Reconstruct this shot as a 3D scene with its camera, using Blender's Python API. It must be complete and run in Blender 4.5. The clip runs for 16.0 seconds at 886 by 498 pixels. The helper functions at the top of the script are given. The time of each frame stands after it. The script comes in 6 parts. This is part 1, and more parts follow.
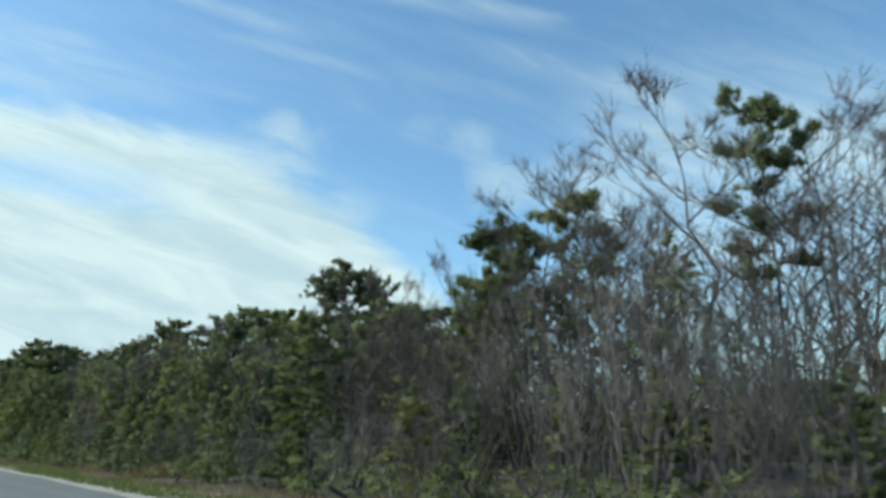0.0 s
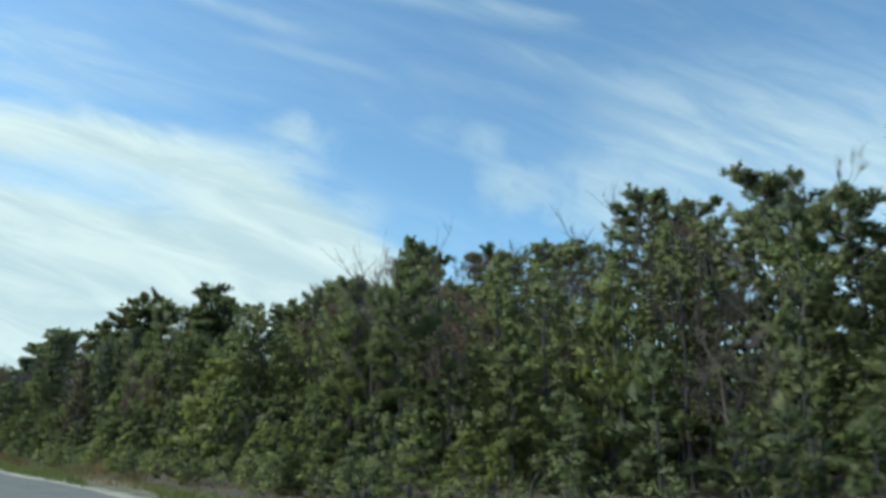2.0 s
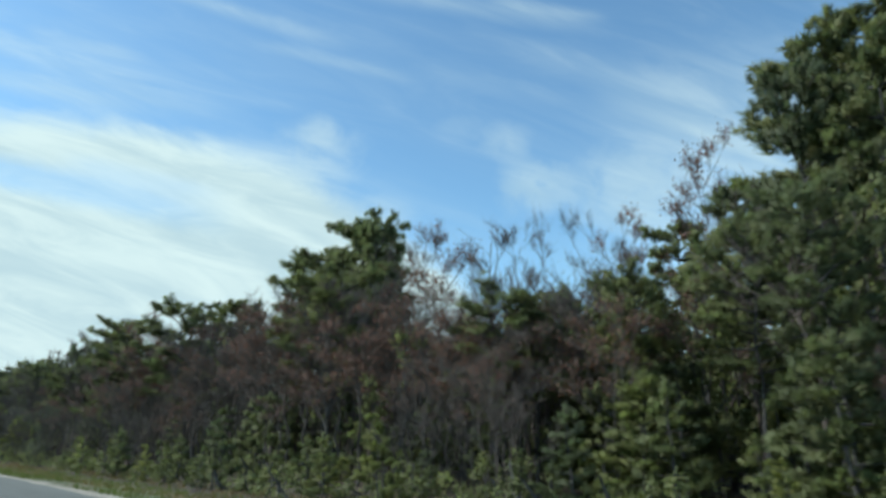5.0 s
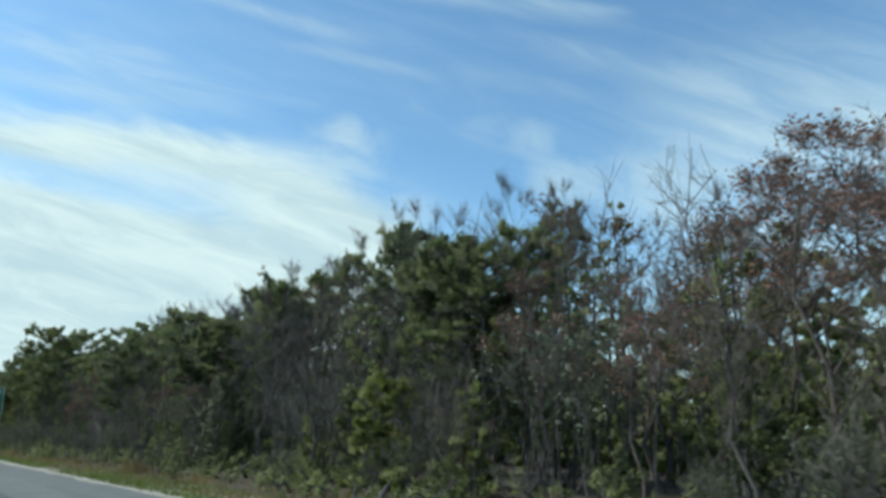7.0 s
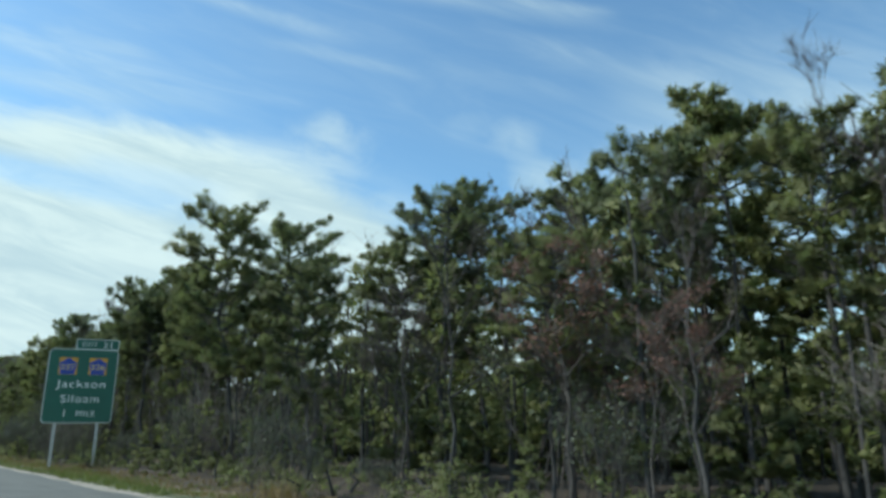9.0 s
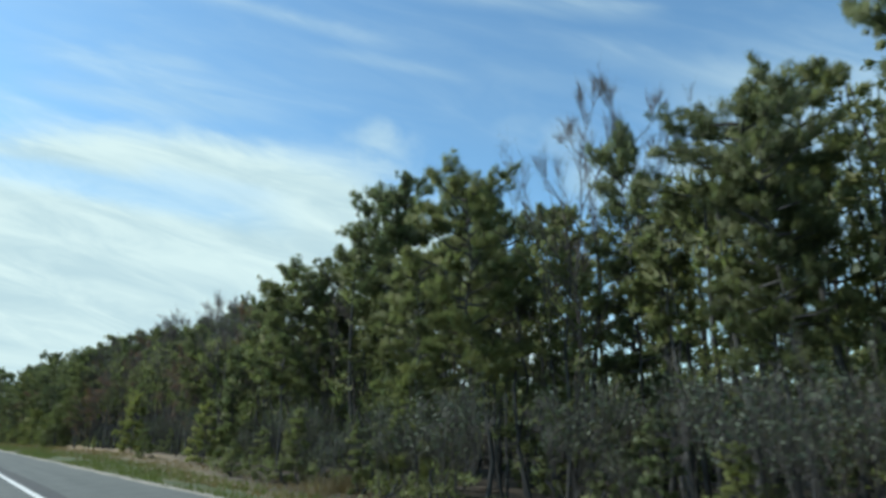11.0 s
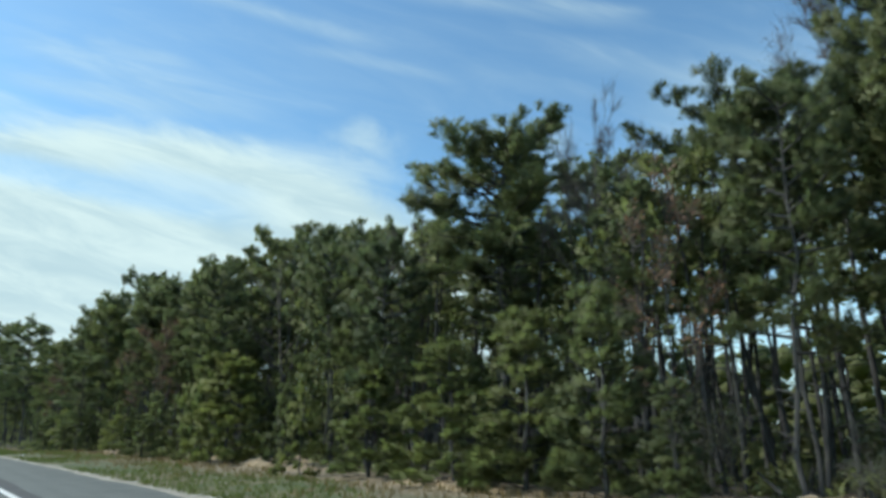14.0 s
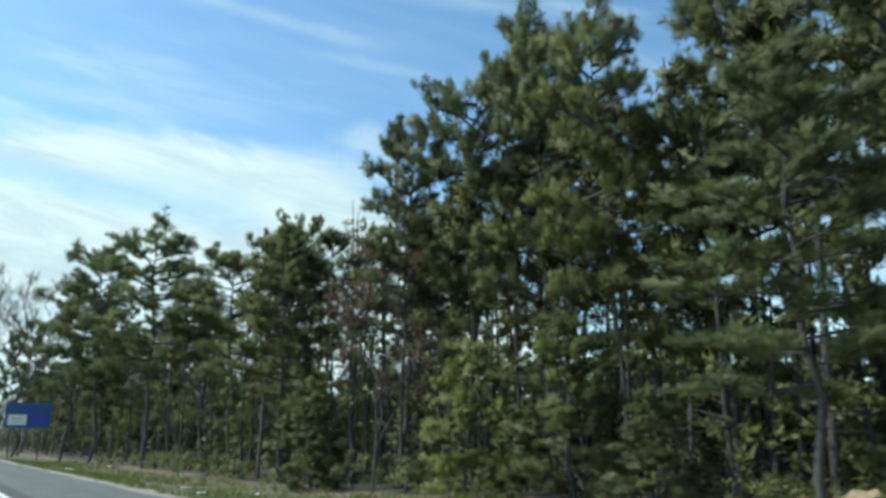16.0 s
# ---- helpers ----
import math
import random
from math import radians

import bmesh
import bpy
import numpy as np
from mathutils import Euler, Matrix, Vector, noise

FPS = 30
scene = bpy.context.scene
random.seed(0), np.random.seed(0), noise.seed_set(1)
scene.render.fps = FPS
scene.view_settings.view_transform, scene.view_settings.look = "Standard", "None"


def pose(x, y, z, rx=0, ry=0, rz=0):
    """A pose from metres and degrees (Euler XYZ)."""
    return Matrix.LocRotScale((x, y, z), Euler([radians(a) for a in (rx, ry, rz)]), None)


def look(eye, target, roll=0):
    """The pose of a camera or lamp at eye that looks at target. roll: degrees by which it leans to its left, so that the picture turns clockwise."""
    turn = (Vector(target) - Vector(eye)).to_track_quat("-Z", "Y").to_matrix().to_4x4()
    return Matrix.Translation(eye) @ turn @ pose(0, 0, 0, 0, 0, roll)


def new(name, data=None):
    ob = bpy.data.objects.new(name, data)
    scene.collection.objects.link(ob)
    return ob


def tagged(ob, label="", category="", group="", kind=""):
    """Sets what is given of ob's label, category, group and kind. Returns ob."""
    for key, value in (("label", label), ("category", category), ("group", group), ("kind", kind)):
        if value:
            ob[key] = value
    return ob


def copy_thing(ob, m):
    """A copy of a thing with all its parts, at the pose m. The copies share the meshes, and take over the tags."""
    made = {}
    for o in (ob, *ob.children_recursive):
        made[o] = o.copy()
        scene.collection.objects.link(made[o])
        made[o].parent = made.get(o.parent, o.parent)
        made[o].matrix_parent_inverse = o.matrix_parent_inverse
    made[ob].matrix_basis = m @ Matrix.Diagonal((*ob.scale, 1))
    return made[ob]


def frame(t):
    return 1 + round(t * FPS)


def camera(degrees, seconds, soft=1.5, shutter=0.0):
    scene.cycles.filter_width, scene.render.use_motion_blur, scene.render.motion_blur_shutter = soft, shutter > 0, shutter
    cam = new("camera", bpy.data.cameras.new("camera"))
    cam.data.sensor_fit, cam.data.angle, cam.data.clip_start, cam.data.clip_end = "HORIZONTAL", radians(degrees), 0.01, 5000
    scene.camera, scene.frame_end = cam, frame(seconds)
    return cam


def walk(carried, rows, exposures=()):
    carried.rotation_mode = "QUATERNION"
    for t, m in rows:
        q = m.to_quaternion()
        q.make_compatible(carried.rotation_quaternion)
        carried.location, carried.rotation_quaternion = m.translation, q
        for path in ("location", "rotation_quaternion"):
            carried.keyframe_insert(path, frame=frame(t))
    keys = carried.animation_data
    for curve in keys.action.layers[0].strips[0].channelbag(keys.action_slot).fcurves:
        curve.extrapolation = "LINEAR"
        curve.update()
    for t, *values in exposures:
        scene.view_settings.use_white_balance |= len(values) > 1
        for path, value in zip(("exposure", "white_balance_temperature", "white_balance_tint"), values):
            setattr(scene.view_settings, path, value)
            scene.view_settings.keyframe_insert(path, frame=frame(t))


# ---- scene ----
cam = camera(66.3, 16.0, soft=3.3, shutter=0.06)
walk(cam, [
    (0.0, pose(-0.00, 0.00, 1.35, 105.04, 0.54, -43.30)),
    (0.5, pose(0.58, 12.95, 1.35, 105.17, 0.29, -43.98)),
    (1.0, pose(1.14, 25.88, 1.35, 104.24, 0.73, -44.14)),
    (1.5, pose(1.65, 38.79, 1.35, 104.35, 0.48, -44.09)),
    (2.0, pose(2.09, 51.69, 1.35, 105.16, 0.10, -42.52)),
    (2.5, pose(2.41, 64.59, 1.35, 104.61, -0.02, -41.46)),
    (3.0, pose(2.61, 77.50, 1.35, 104.33, -0.14, -42.16)),
    (3.5, pose(2.70, 90.40, 1.35, 105.07, 0.94, -40.23)),
    (4.0, pose(2.69, 103.28, 1.35, 103.97, 1.48, -43.16)),
    (4.5, pose(2.61, 116.13, 1.35, 105.44, -0.62, -39.14)),
    (5.0, pose(2.48, 129.00, 1.35, 105.29, 0.63, -40.14)),
    (7.5, pose(1.45, 193.30, 1.35, 105.11, 0.09, -37.76)),
    (8.0, pose(1.20, 206.15, 1.35, 105.18, 0.42, -39.71)),
    (10.3, pose(0.00, 265.18, 1.35, 105.12, 0.31, -36.87)),
    (10.5, pose(-0.09, 270.32, 1.35, 105.98, -0.67, -35.20)),
    (11.0, pose(-0.32, 283.17, 1.35, 105.28, 0.16, -35.02)),
    (11.5, pose(-0.52, 296.04, 1.35, 105.18, -0.36, -35.95)),
    (12.0, pose(-0.72, 308.91, 1.35, 105.50, -0.08, -35.16)),
    (12.5, pose(-0.94, 321.80, 1.35, 105.57, -0.33, -36.81)),
    (13.0, pose(-1.19, 334.69, 1.35, 105.02, -0.53, -36.72)),
    (13.5, pose(-1.47, 347.61, 1.35, 105.20, 0.33, -35.94)),
    (14.0, pose(-1.77, 360.54, 1.35, 105.31, -0.08, -36.58)),
    (14.5, pose(-2.09, 373.47, 1.35, 105.43, -0.16, -36.66)),
    (15.0, pose(-2.42, 386.39, 1.35, 105.67, -0.63, -35.47)),
    (15.5, pose(-2.73, 399.34, 1.35, 105.38, 0.15, -35.74)),
    (16.0, pose(-3.02, 412.30, 1.35, 105.57, 0.17, -36.17)),
], [(0.0, 0.0, 6500, 4.0), (14.5, 0.0, 6500, 4.0), (15.5, 0.16, 6500, 4.0), (16.0, 0.18, 6500, 4.0)])


# ---- light ----
SUN_AZ = 50.0      # degrees to the left of the way ahead
SUN_EL = 44.0
sun = new("sun", bpy.data.lights.new("sun", "SUN"))
sun.data.energy = 3.9
sun.data.angle = radians(1.5)
sun.data.color = (1.0, 0.96, 0.89)
sun_dir = Vector((-math.sin(radians(SUN_AZ)) * math.cos(radians(SUN_EL)),
                  math.cos(radians(SUN_AZ)) * math.cos(radians(SUN_EL)), math.sin(radians(SUN_EL))))
sun.matrix_world = look(sun_dir * 60, (0, 0, 0))


class Nodes:
    """Short names for building node trees."""

    def __init__(self, tree):
        self.tree = tree

    def add(self, kind):
        return self.tree.nodes.new(kind)

    def put(self, socket, value):
        if isinstance(value, bpy.types.NodeSocket):
            self.tree.links.new(value, socket)
        elif socket.type == "RGBA":
            socket.default_value = (*value, 1)
        else:
            socket.default_value = value

    def math(self, op, a, b=0.0, c=0.0):
        node = self.add("ShaderNodeMath")
        node.operation = op
        for s, v in zip(node.inputs, (a, b, c)):
            self.put(s, v)
        return node.outputs[0]

    def ramp(self, value, lo, hi, out_lo=0.0, out_hi=1.0):
        node = self.add("ShaderNodeMapRange")
        node.interpolation_type = "SMOOTHSTEP"
        for s, v in zip(node.inputs, (value, lo, hi, out_lo, out_hi)):
            self.put(s, v)
        return node.outputs[0]

    def mix(self, fac, a, b, blend="MIX"):
        node = self.add("ShaderNodeMix")
        node.data_type, node.blend_type = "RGBA", blend
        self.put(node.inputs[0], fac)
        self.put(node.inputs[6], a)
        self.put(node.inputs[7], b)
        return node.outputs[2]

    def noise(self, vector, scale, detail=3.0, rough=0.55, distort=0.0, out=0):
        node = self.add("ShaderNodeTexNoise")
        if vector is not None:
            self.put(node.inputs["Vector"], vector)
        node.inputs["Scale"].default_value = scale
        node.inputs["Detail"].default_value = detail
        node.inputs["Roughness"].default_value = rough
        node.inputs["Distortion"].default_value = distort
        return node.outputs[out]

    def join(self, x, y, z=0.0):
        node = self.add("ShaderNodeCombineXYZ")
        for s, v in zip(node.inputs, (x, y, z)):
            self.put(s, v)
        return node.outputs[0]

    def stored(self, name):
        node = self.add("ShaderNodeAttribute")
        node.attribute_name = name
        return node.outputs["Fac"]

    def split(self, vector):
        node = self.add("ShaderNodeSeparateXYZ")
        self.put(node.inputs[0], vector)
        return node.outputs


def build_sky():
    """Blue spring sky: cirrus streaks combed down to the right, and a bank of white cloud low ahead of the road."""
    world = bpy.data.worlds.new("sky")
    scene.world = world
    world.use_nodes = True
    world.node_tree.nodes.clear()
    n = Nodes(world.node_tree)
    sky = n.add("ShaderNodeTexSky")
    sky.sky_type, sky.sun_disc = "NISHITA", False
    sky.sun_elevation = radians(SUN_EL)
    sky.sun_rotation = radians(-SUN_AZ)
    sky.air_density, sky.dust_density, sky.ozone_density = 1.0, 0.6, 2.0
    blue = n.mix(1.0, sky.outputs[0], SKY_TINT, "MULTIPLY")
    way = n.add("ShaderNodeTexCoord").outputs["Generated"]
    # the cloud deck is laid out on a plane that faces ahead and to the right of the road
    turn = n.add("ShaderNodeMapping")
    turn.vector_type = "TEXTURE"
    n.put(turn.inputs["Vector"], way)
    turn.inputs["Rotation"].default_value = (radians(15), 0, radians(-38))
    x, y, z = n.split(turn.outputs[0])
    ahead = n.math("MAXIMUM", y, 0.12)
    u = n.math("MULTIPLY_ADD", n.math("DIVIDE", x, ahead), 12.0, 7.84)
    v = n.math("MULTIPLY_ADD", n.math("DIVIDE", z, ahead), -12.0, 4.41)
    # along and across the streaks
    c, s = math.cos(radians(18)), math.sin(radians(18))
    along = n.math("ADD", n.math("MULTIPLY", u, c), n.math("MULTIPLY", v, s))
    across = n.math("SUBTRACT", n.math("MULTIPLY", v, c), n.math("MULTIPLY", u, s))
    big = n.noise(n.join(n.math("MULTIPLY", along, 0.16), across, 3.1), 0.55, 4, 0.55, 0.6)
    fine = n.noise(n.join(n.math("MULTIPLY", along, 0.20), across, 7.7), 1.7, 6, 0.62, 0.8)
    hair = n.noise(n.join(n.math("MULTIPLY", along, 0.13), across, 1.9), 4.2, 5, 0.6, 0.5)
    puff = n.noise(n.join(u, v, 1.3), 1.3, 5, 0.55, 0.4)
    wob = n.math("ADD", n.math("MULTIPLY", n.math("SUBTRACT", fine, 0.5), 0.7), n.math("MULTIPLY", n.math("SUBTRACT", puff, 0.5), 0.45))

    def streak(u0, v0, u1, v1, w, gain, even=0.05):
        """A feathered band of ice cloud from one place to another."""
        length = math.hypot(u1 - u0, v1 - v0)
        dx, dy = (u1 - u0) / length, (v1 - v0) / length
        run = n.math("MULTIPLY_ADD", u, dx / length, n.math("MULTIPLY_ADD", v, dy / length, -(u0 * dx + v0 * dy) / length))
        off = n.math("MULTIPLY_ADD", u, -dy, n.math("MULTIPLY_ADD", v, dx, u0 * dy - v0 * dx))
        off = n.math("ABSOLUTE", n.math("ADD", off, n.math("MULTIPLY", wob, 0.9 * w)))
        body = n.math("MULTIPLY", n.ramp(off, w, 0.0), n.math("MULTIPLY", n.ramp(run, -0.05, 0.25), n.ramp(run, 1.05, 0.7)))
        return n.math("MULTIPLY", body, n.math("MULTIPLY_ADD", hair, gain, gain * even))

    def tuft(u0, v0, ru, rv, gain):
        """A small ragged puff."""
        a = n.math("POWER", n.math("MULTIPLY_ADD", u, 1 / ru, -u0 / ru), 2.0)
        b = n.math("POWER", n.math("MULTIPLY_ADD", v, 1 / rv, -v0 / rv), 2.0)
        body = n.ramp(n.math("ADD", n.math("ADD", a, b), n.math("MULTIPLY", n.math("SUBTRACT", puff, 0.5), 3.5)), 1.5, -0.4)
        return n.math("MULTIPLY", n.math("MULTIPLY", body, n.ramp(puff, 0.20, 0.64)), gain)

    def over(parts):
        """Layers one above the other."""
        total = parts[0]
        for q in parts[1:]:
            total = n.math("SUBTRACT", n.math("ADD", total, q), n.math("MULTIPLY", total, q))
        return total

    # the bank: white below a curved upper edge that drops away to the right
    edge = n.math("MULTIPLY_ADD", n.math("POWER", n.math("MAXIMUM", u, 0.0), 3.0), 0.0046, 2.02)
    drop = n.math("ADD", n.math("SUBTRACT", v, edge), n.math("MULTIPLY", wob, 0.75))
    bank = n.ramp(drop, -0.22, 0.50)
    lane_a = streak(-2.5, 2.35, 4.7, 3.85, 0.46, 0.50, 1.1)
    lane_b = streak(1.6, 2.75, 4.6, 3.45, 0.24, 0.25, 0.8)
    bank = n.math("MULTIPLY", bank, n.math("SUBTRACT", 1.0, n.math("MINIMUM", n.math("ADD", lane_a, lane_b), 0.6)))
    wisps = n.ramp(n.math("ADD", n.math("MULTIPLY", big, 0.6), n.math("MULTIPLY", fine, 0.4)), 0.36, 0.70)
    left_veil = n.math("MULTIPLY", n.ramp(u, 6.5, -1.0), n.ramp(v, -0.8, 2.0))
    veil = n.math("MULTIPLY", wisps, n.math("MULTIPLY_ADD", left_veil, 0.42, 0.16))
    pale_right = n.math("MULTIPLY", n.math("MULTIPLY", n.ramp(u, 10.2, 13.2), n.ramp(v, 0.2, 2.4)), n.math("MULTIPLY_ADD", wisps, 0.35, 0.30))
    cover = over([
        bank, veil, pale_right,
        streak(2.6, -0.45, 6.8, 0.82, 0.22, 0.38), streak(4.9, 0.72, 8.0, 1.38, 0.18, 0.32),
        streak(-0.6, 0.35, 4.6, 2.10, 0.36, 0.40), streak(-0.8, 1.05, 3.6, 2.05, 0.30, 0.50),
        streak(0.9, 0.55, 3.2, 1.05, 0.22, 0.30), streak(6.6, -0.35, 11.4, 0.45, 0.28, 0.40),
        streak(9.0, -0.10, 11.3, 0.25, 0.20, 0.40), streak(7.6, 1.05, 11.0, 1.75, 0.30, 0.16),
        streak(9.3, 0.75, 13.5, 1.70, 0.45, 0.16, 0.3), streak(10.8, 1.5, 15.0, 2.7, 0.7, 0.16, 0.4),
        tuft(6.05, 2.72, 0.95, 0.60, 0.60), tuft(6.15, 2.28, 0.40, 0.34, 0.45), tuft(9.45, 2.45, 0.50, 0.36, 0.42), tuft(9.95, 3.25, 0.75, 0.55, 0.72),
        tuft(7.15, 3.75, 0.60, 0.35, 0.60), tuft(8.6, 2.2, 0.5, 0.25, 0.20), tuft(11.6, 3.3, 1.2, 0.8, 0.55)])
    cover = n.math("MAXIMUM", cover, n.math("MULTIPLY", n.ramp(v, 4.2, 7.6), 0.75))
    # unseen cirrus is added overhead and behind, out of view, and whitens that sky
    behind = n.math("MULTIPLY", n.ramp(y, 0.60, 0.20), n.ramp(n.noise(way, 2.6, 5, 0.6, 0.8), 0.30, 0.66))
    cover = n.math("MAXIMUM", n.math("MULTIPLY", cover, n.ramp(y, 0.05, 0.30)), n.math("MULTIPLY", behind, 0.7))
    white = n.mix(n.ramp(fine, 0.3, 0.7), CLOUD_SHADE, CLOUD_WHITE)
    both = n.mix(n.math("MINIMUM", cover, 1.0), blue, white)
    back = n.add("ShaderNodeBackground")
    n.put(back.inputs[0], both)
    back.inputs[1].default_value = SKY_STRENGTH
    out = n.add("ShaderNodeOutputWorld")
    world.node_tree.links.new(back.outputs[0], out.inputs[0])


SKY_STRENGTH = 0.1
SKY_TINT = (1.5, 1.95, 2.02)
CLOUD_WHITE = (7.3, 9.0, 9.4)
CLOUD_SHADE = (5.4, 7.2, 8.1)
build_sky()


# ---- materials ----
def material(name):
    m = bpy.data.materials.new(name)
    m.use_nodes = True
    n = Nodes(m.node_tree)
    return m, n, m.node_tree.nodes["Principled BSDF"]


def bump(n, shader, height, strength, distance):
    node = n.add("ShaderNodeBump")
    node.inputs["Strength"].default_value = strength
    node.inputs["Distance"].default_value = distance
    n.put(node.inputs["Height"], height)
    n.put(shader.inputs["Normal"], node.outputs[0])


def place_of(n):
    return n.add("ShaderNodeNewGeometry").outputs["Position"]


def leaf_material(name, dark, light, shine, rough=0.6):
    """Needles or leaves: tone differs by plant and by leaf, and light shines through a little."""
    m, n, p = material(name)
    info = n.add("ShaderNodeObjectInfo").outputs["Random"]
    isle = n.add("ShaderNodeNewGeometry").outputs["Random Per Island"]
    tone = n.math("ADD", n.math("MULTIPLY", info, 0.94), n.math("MULTIPLY", isle, 0.06))
    clump = n.noise(place_of(n), 0.9, 2)
    tone = n.math("ADD", n.math("MULTIPLY", tone, 0.6), n.math("MULTIPLY", n.ramp(clump, 0.35, 0.65), 0.4))
    col = n.mix(tone, dark, light)
    # some plants are yellower than others
    yellow = n.math("MULTIPLY", n.math("FRACT", n.math("MULTIPLY", info, 7.31)), 0.8)
    col = n.mix(yellow, col, n.mix(1.0, col, (1.16, 1.06, 0.85), "MULTIPLY"))
    n.put(p.inputs["Base Color"], col)
    p.inputs["Roughness"].default_value = rough
    p.inputs["Specular IOR Level"].default_value = 0.42
    t = n.add("ShaderNodeBsdfTranslucent")
    n.put(t.inputs[0], n.mix(1.0, col, (1.0, 1.12, 0.85), "MULTIPLY"))
    mixer = n.add("ShaderNodeMixShader")
    mixer.inputs[0].default_value = shine
    m.node_tree.links.new(p.outputs[0], mixer.inputs[1])
    m.node_tree.links.new(t.outputs[0], mixer.inputs[2])
    m.node_tree.links.new(mixer.outputs[0], m.node_tree.nodes["Material Output"].inputs[0])
    return m


def bark_material(name, dark, light, scale=6.0):
    m, n, p = material(name)
    pos = place_of(n)
    stretched = n.add("ShaderNodeMapping")
    n.put(stretched.inputs[0], pos)
    stretched.inputs["Scale"].default_value = (1, 1, 0.25)
    a = n.noise(stretched.outputs[0], scale, 5, 0.65)
    b = n.noise(pos, 0.7, 2)
    info = n.add("ShaderNodeObjectInfo").outputs["Random"]
    tone = n.math("ADD", n.math("MULTIPLY", n.ramp(a, 0.3, 0.7), 0.5), n.math("ADD", n.math("MULTIPLY", b, 0.25), n.math("MULTIPLY", info, 0.25)))
    n.put(p.inputs["Base Color"], n.mix(tone, dark, light))
    p.inputs["Roughness"].default_value = 0.92
    bump(n, p, a, 0.6, 0.02)
    return m


def plain_material(name, colour, rough=0.5, metal=0.0, wear=0.15, scale=3.0):
    m, n, p = material(name)
    a = n.noise(place_of(n), scale, 5, 0.6)
    dirt = tuple(c * (1 - wear * 2) for c in colour)
    n.put(p.inputs["Base Color"], n.mix(n.ramp(a, 0.35, 0.7), dirt, colour))
    p.inputs["Roughness"].default_value = rough
    p.inputs["Metallic"].default_value = metal
    return m


M_PINE = leaf_material("pine_needles", (0.104, 0.135, 0.088), (0.222, 0.264, 0.132), 0.53)
M_YOUNG = leaf_material("young_needles", (0.136, 0.174, 0.084), (0.300, 0.345, 0.140), 0.53)
M_LIME = leaf_material("lime_needles", (0.100, 0.132, 0.048), (0.220, 0.258, 0.095), 0.4)
M_CEDAR = leaf_material("cedar_needles", (0.040, 0.060, 0.042), (0.090, 0.112, 0.064), 0.25)
M_RUST = leaf_material("rusty_needles", (0.054, 0.049, 0.027), (0.118, 0.092, 0.046), 0.2)
M_OAK = leaf_material("dry_oak_leaves", (0.12, 0.065, 0.04), (0.27, 0.155, 0.10), 0.3)
M_BUD = leaf_material("red_buds", (0.14, 0.07, 0.055), (0.26, 0.13, 0.10), 0.2)
M_SHRUBLEAF = leaf_material("dull_shrub_leaves", (0.066, 0.090, 0.064), (0.130, 0.156, 0.105), 0.3)
M_BARK = bark_material("pine_bark", (0.034, 0.036, 0.037), (0.090, 0.090, 0.090))
M_GREY = bark_material("grey_bark", (0.038, 0.036, 0.034), (0.120, 0.112, 0.104))
# on hardwoods the pale tone puts sunlight into the colour; on shrubs, dead wood
M_PALE = bark_material("pale_bark", (0.10, 0.09, 0.08), (0.27, 0.245, 0.22))
M_TWIG = bark_material("brown_twigs", (0.066, 0.057, 0.051), (0.162, 0.138, 0.124))
M_STRAW = leaf_material("dry_grass_blades", (0.13, 0.10, 0.052), (0.27, 0.21, 0.115), 0.3)
M_GRASS = leaf_material("green_grass_blades", (0.07, 0.105, 0.025), (0.16, 0.19, 0.06), 0.3)


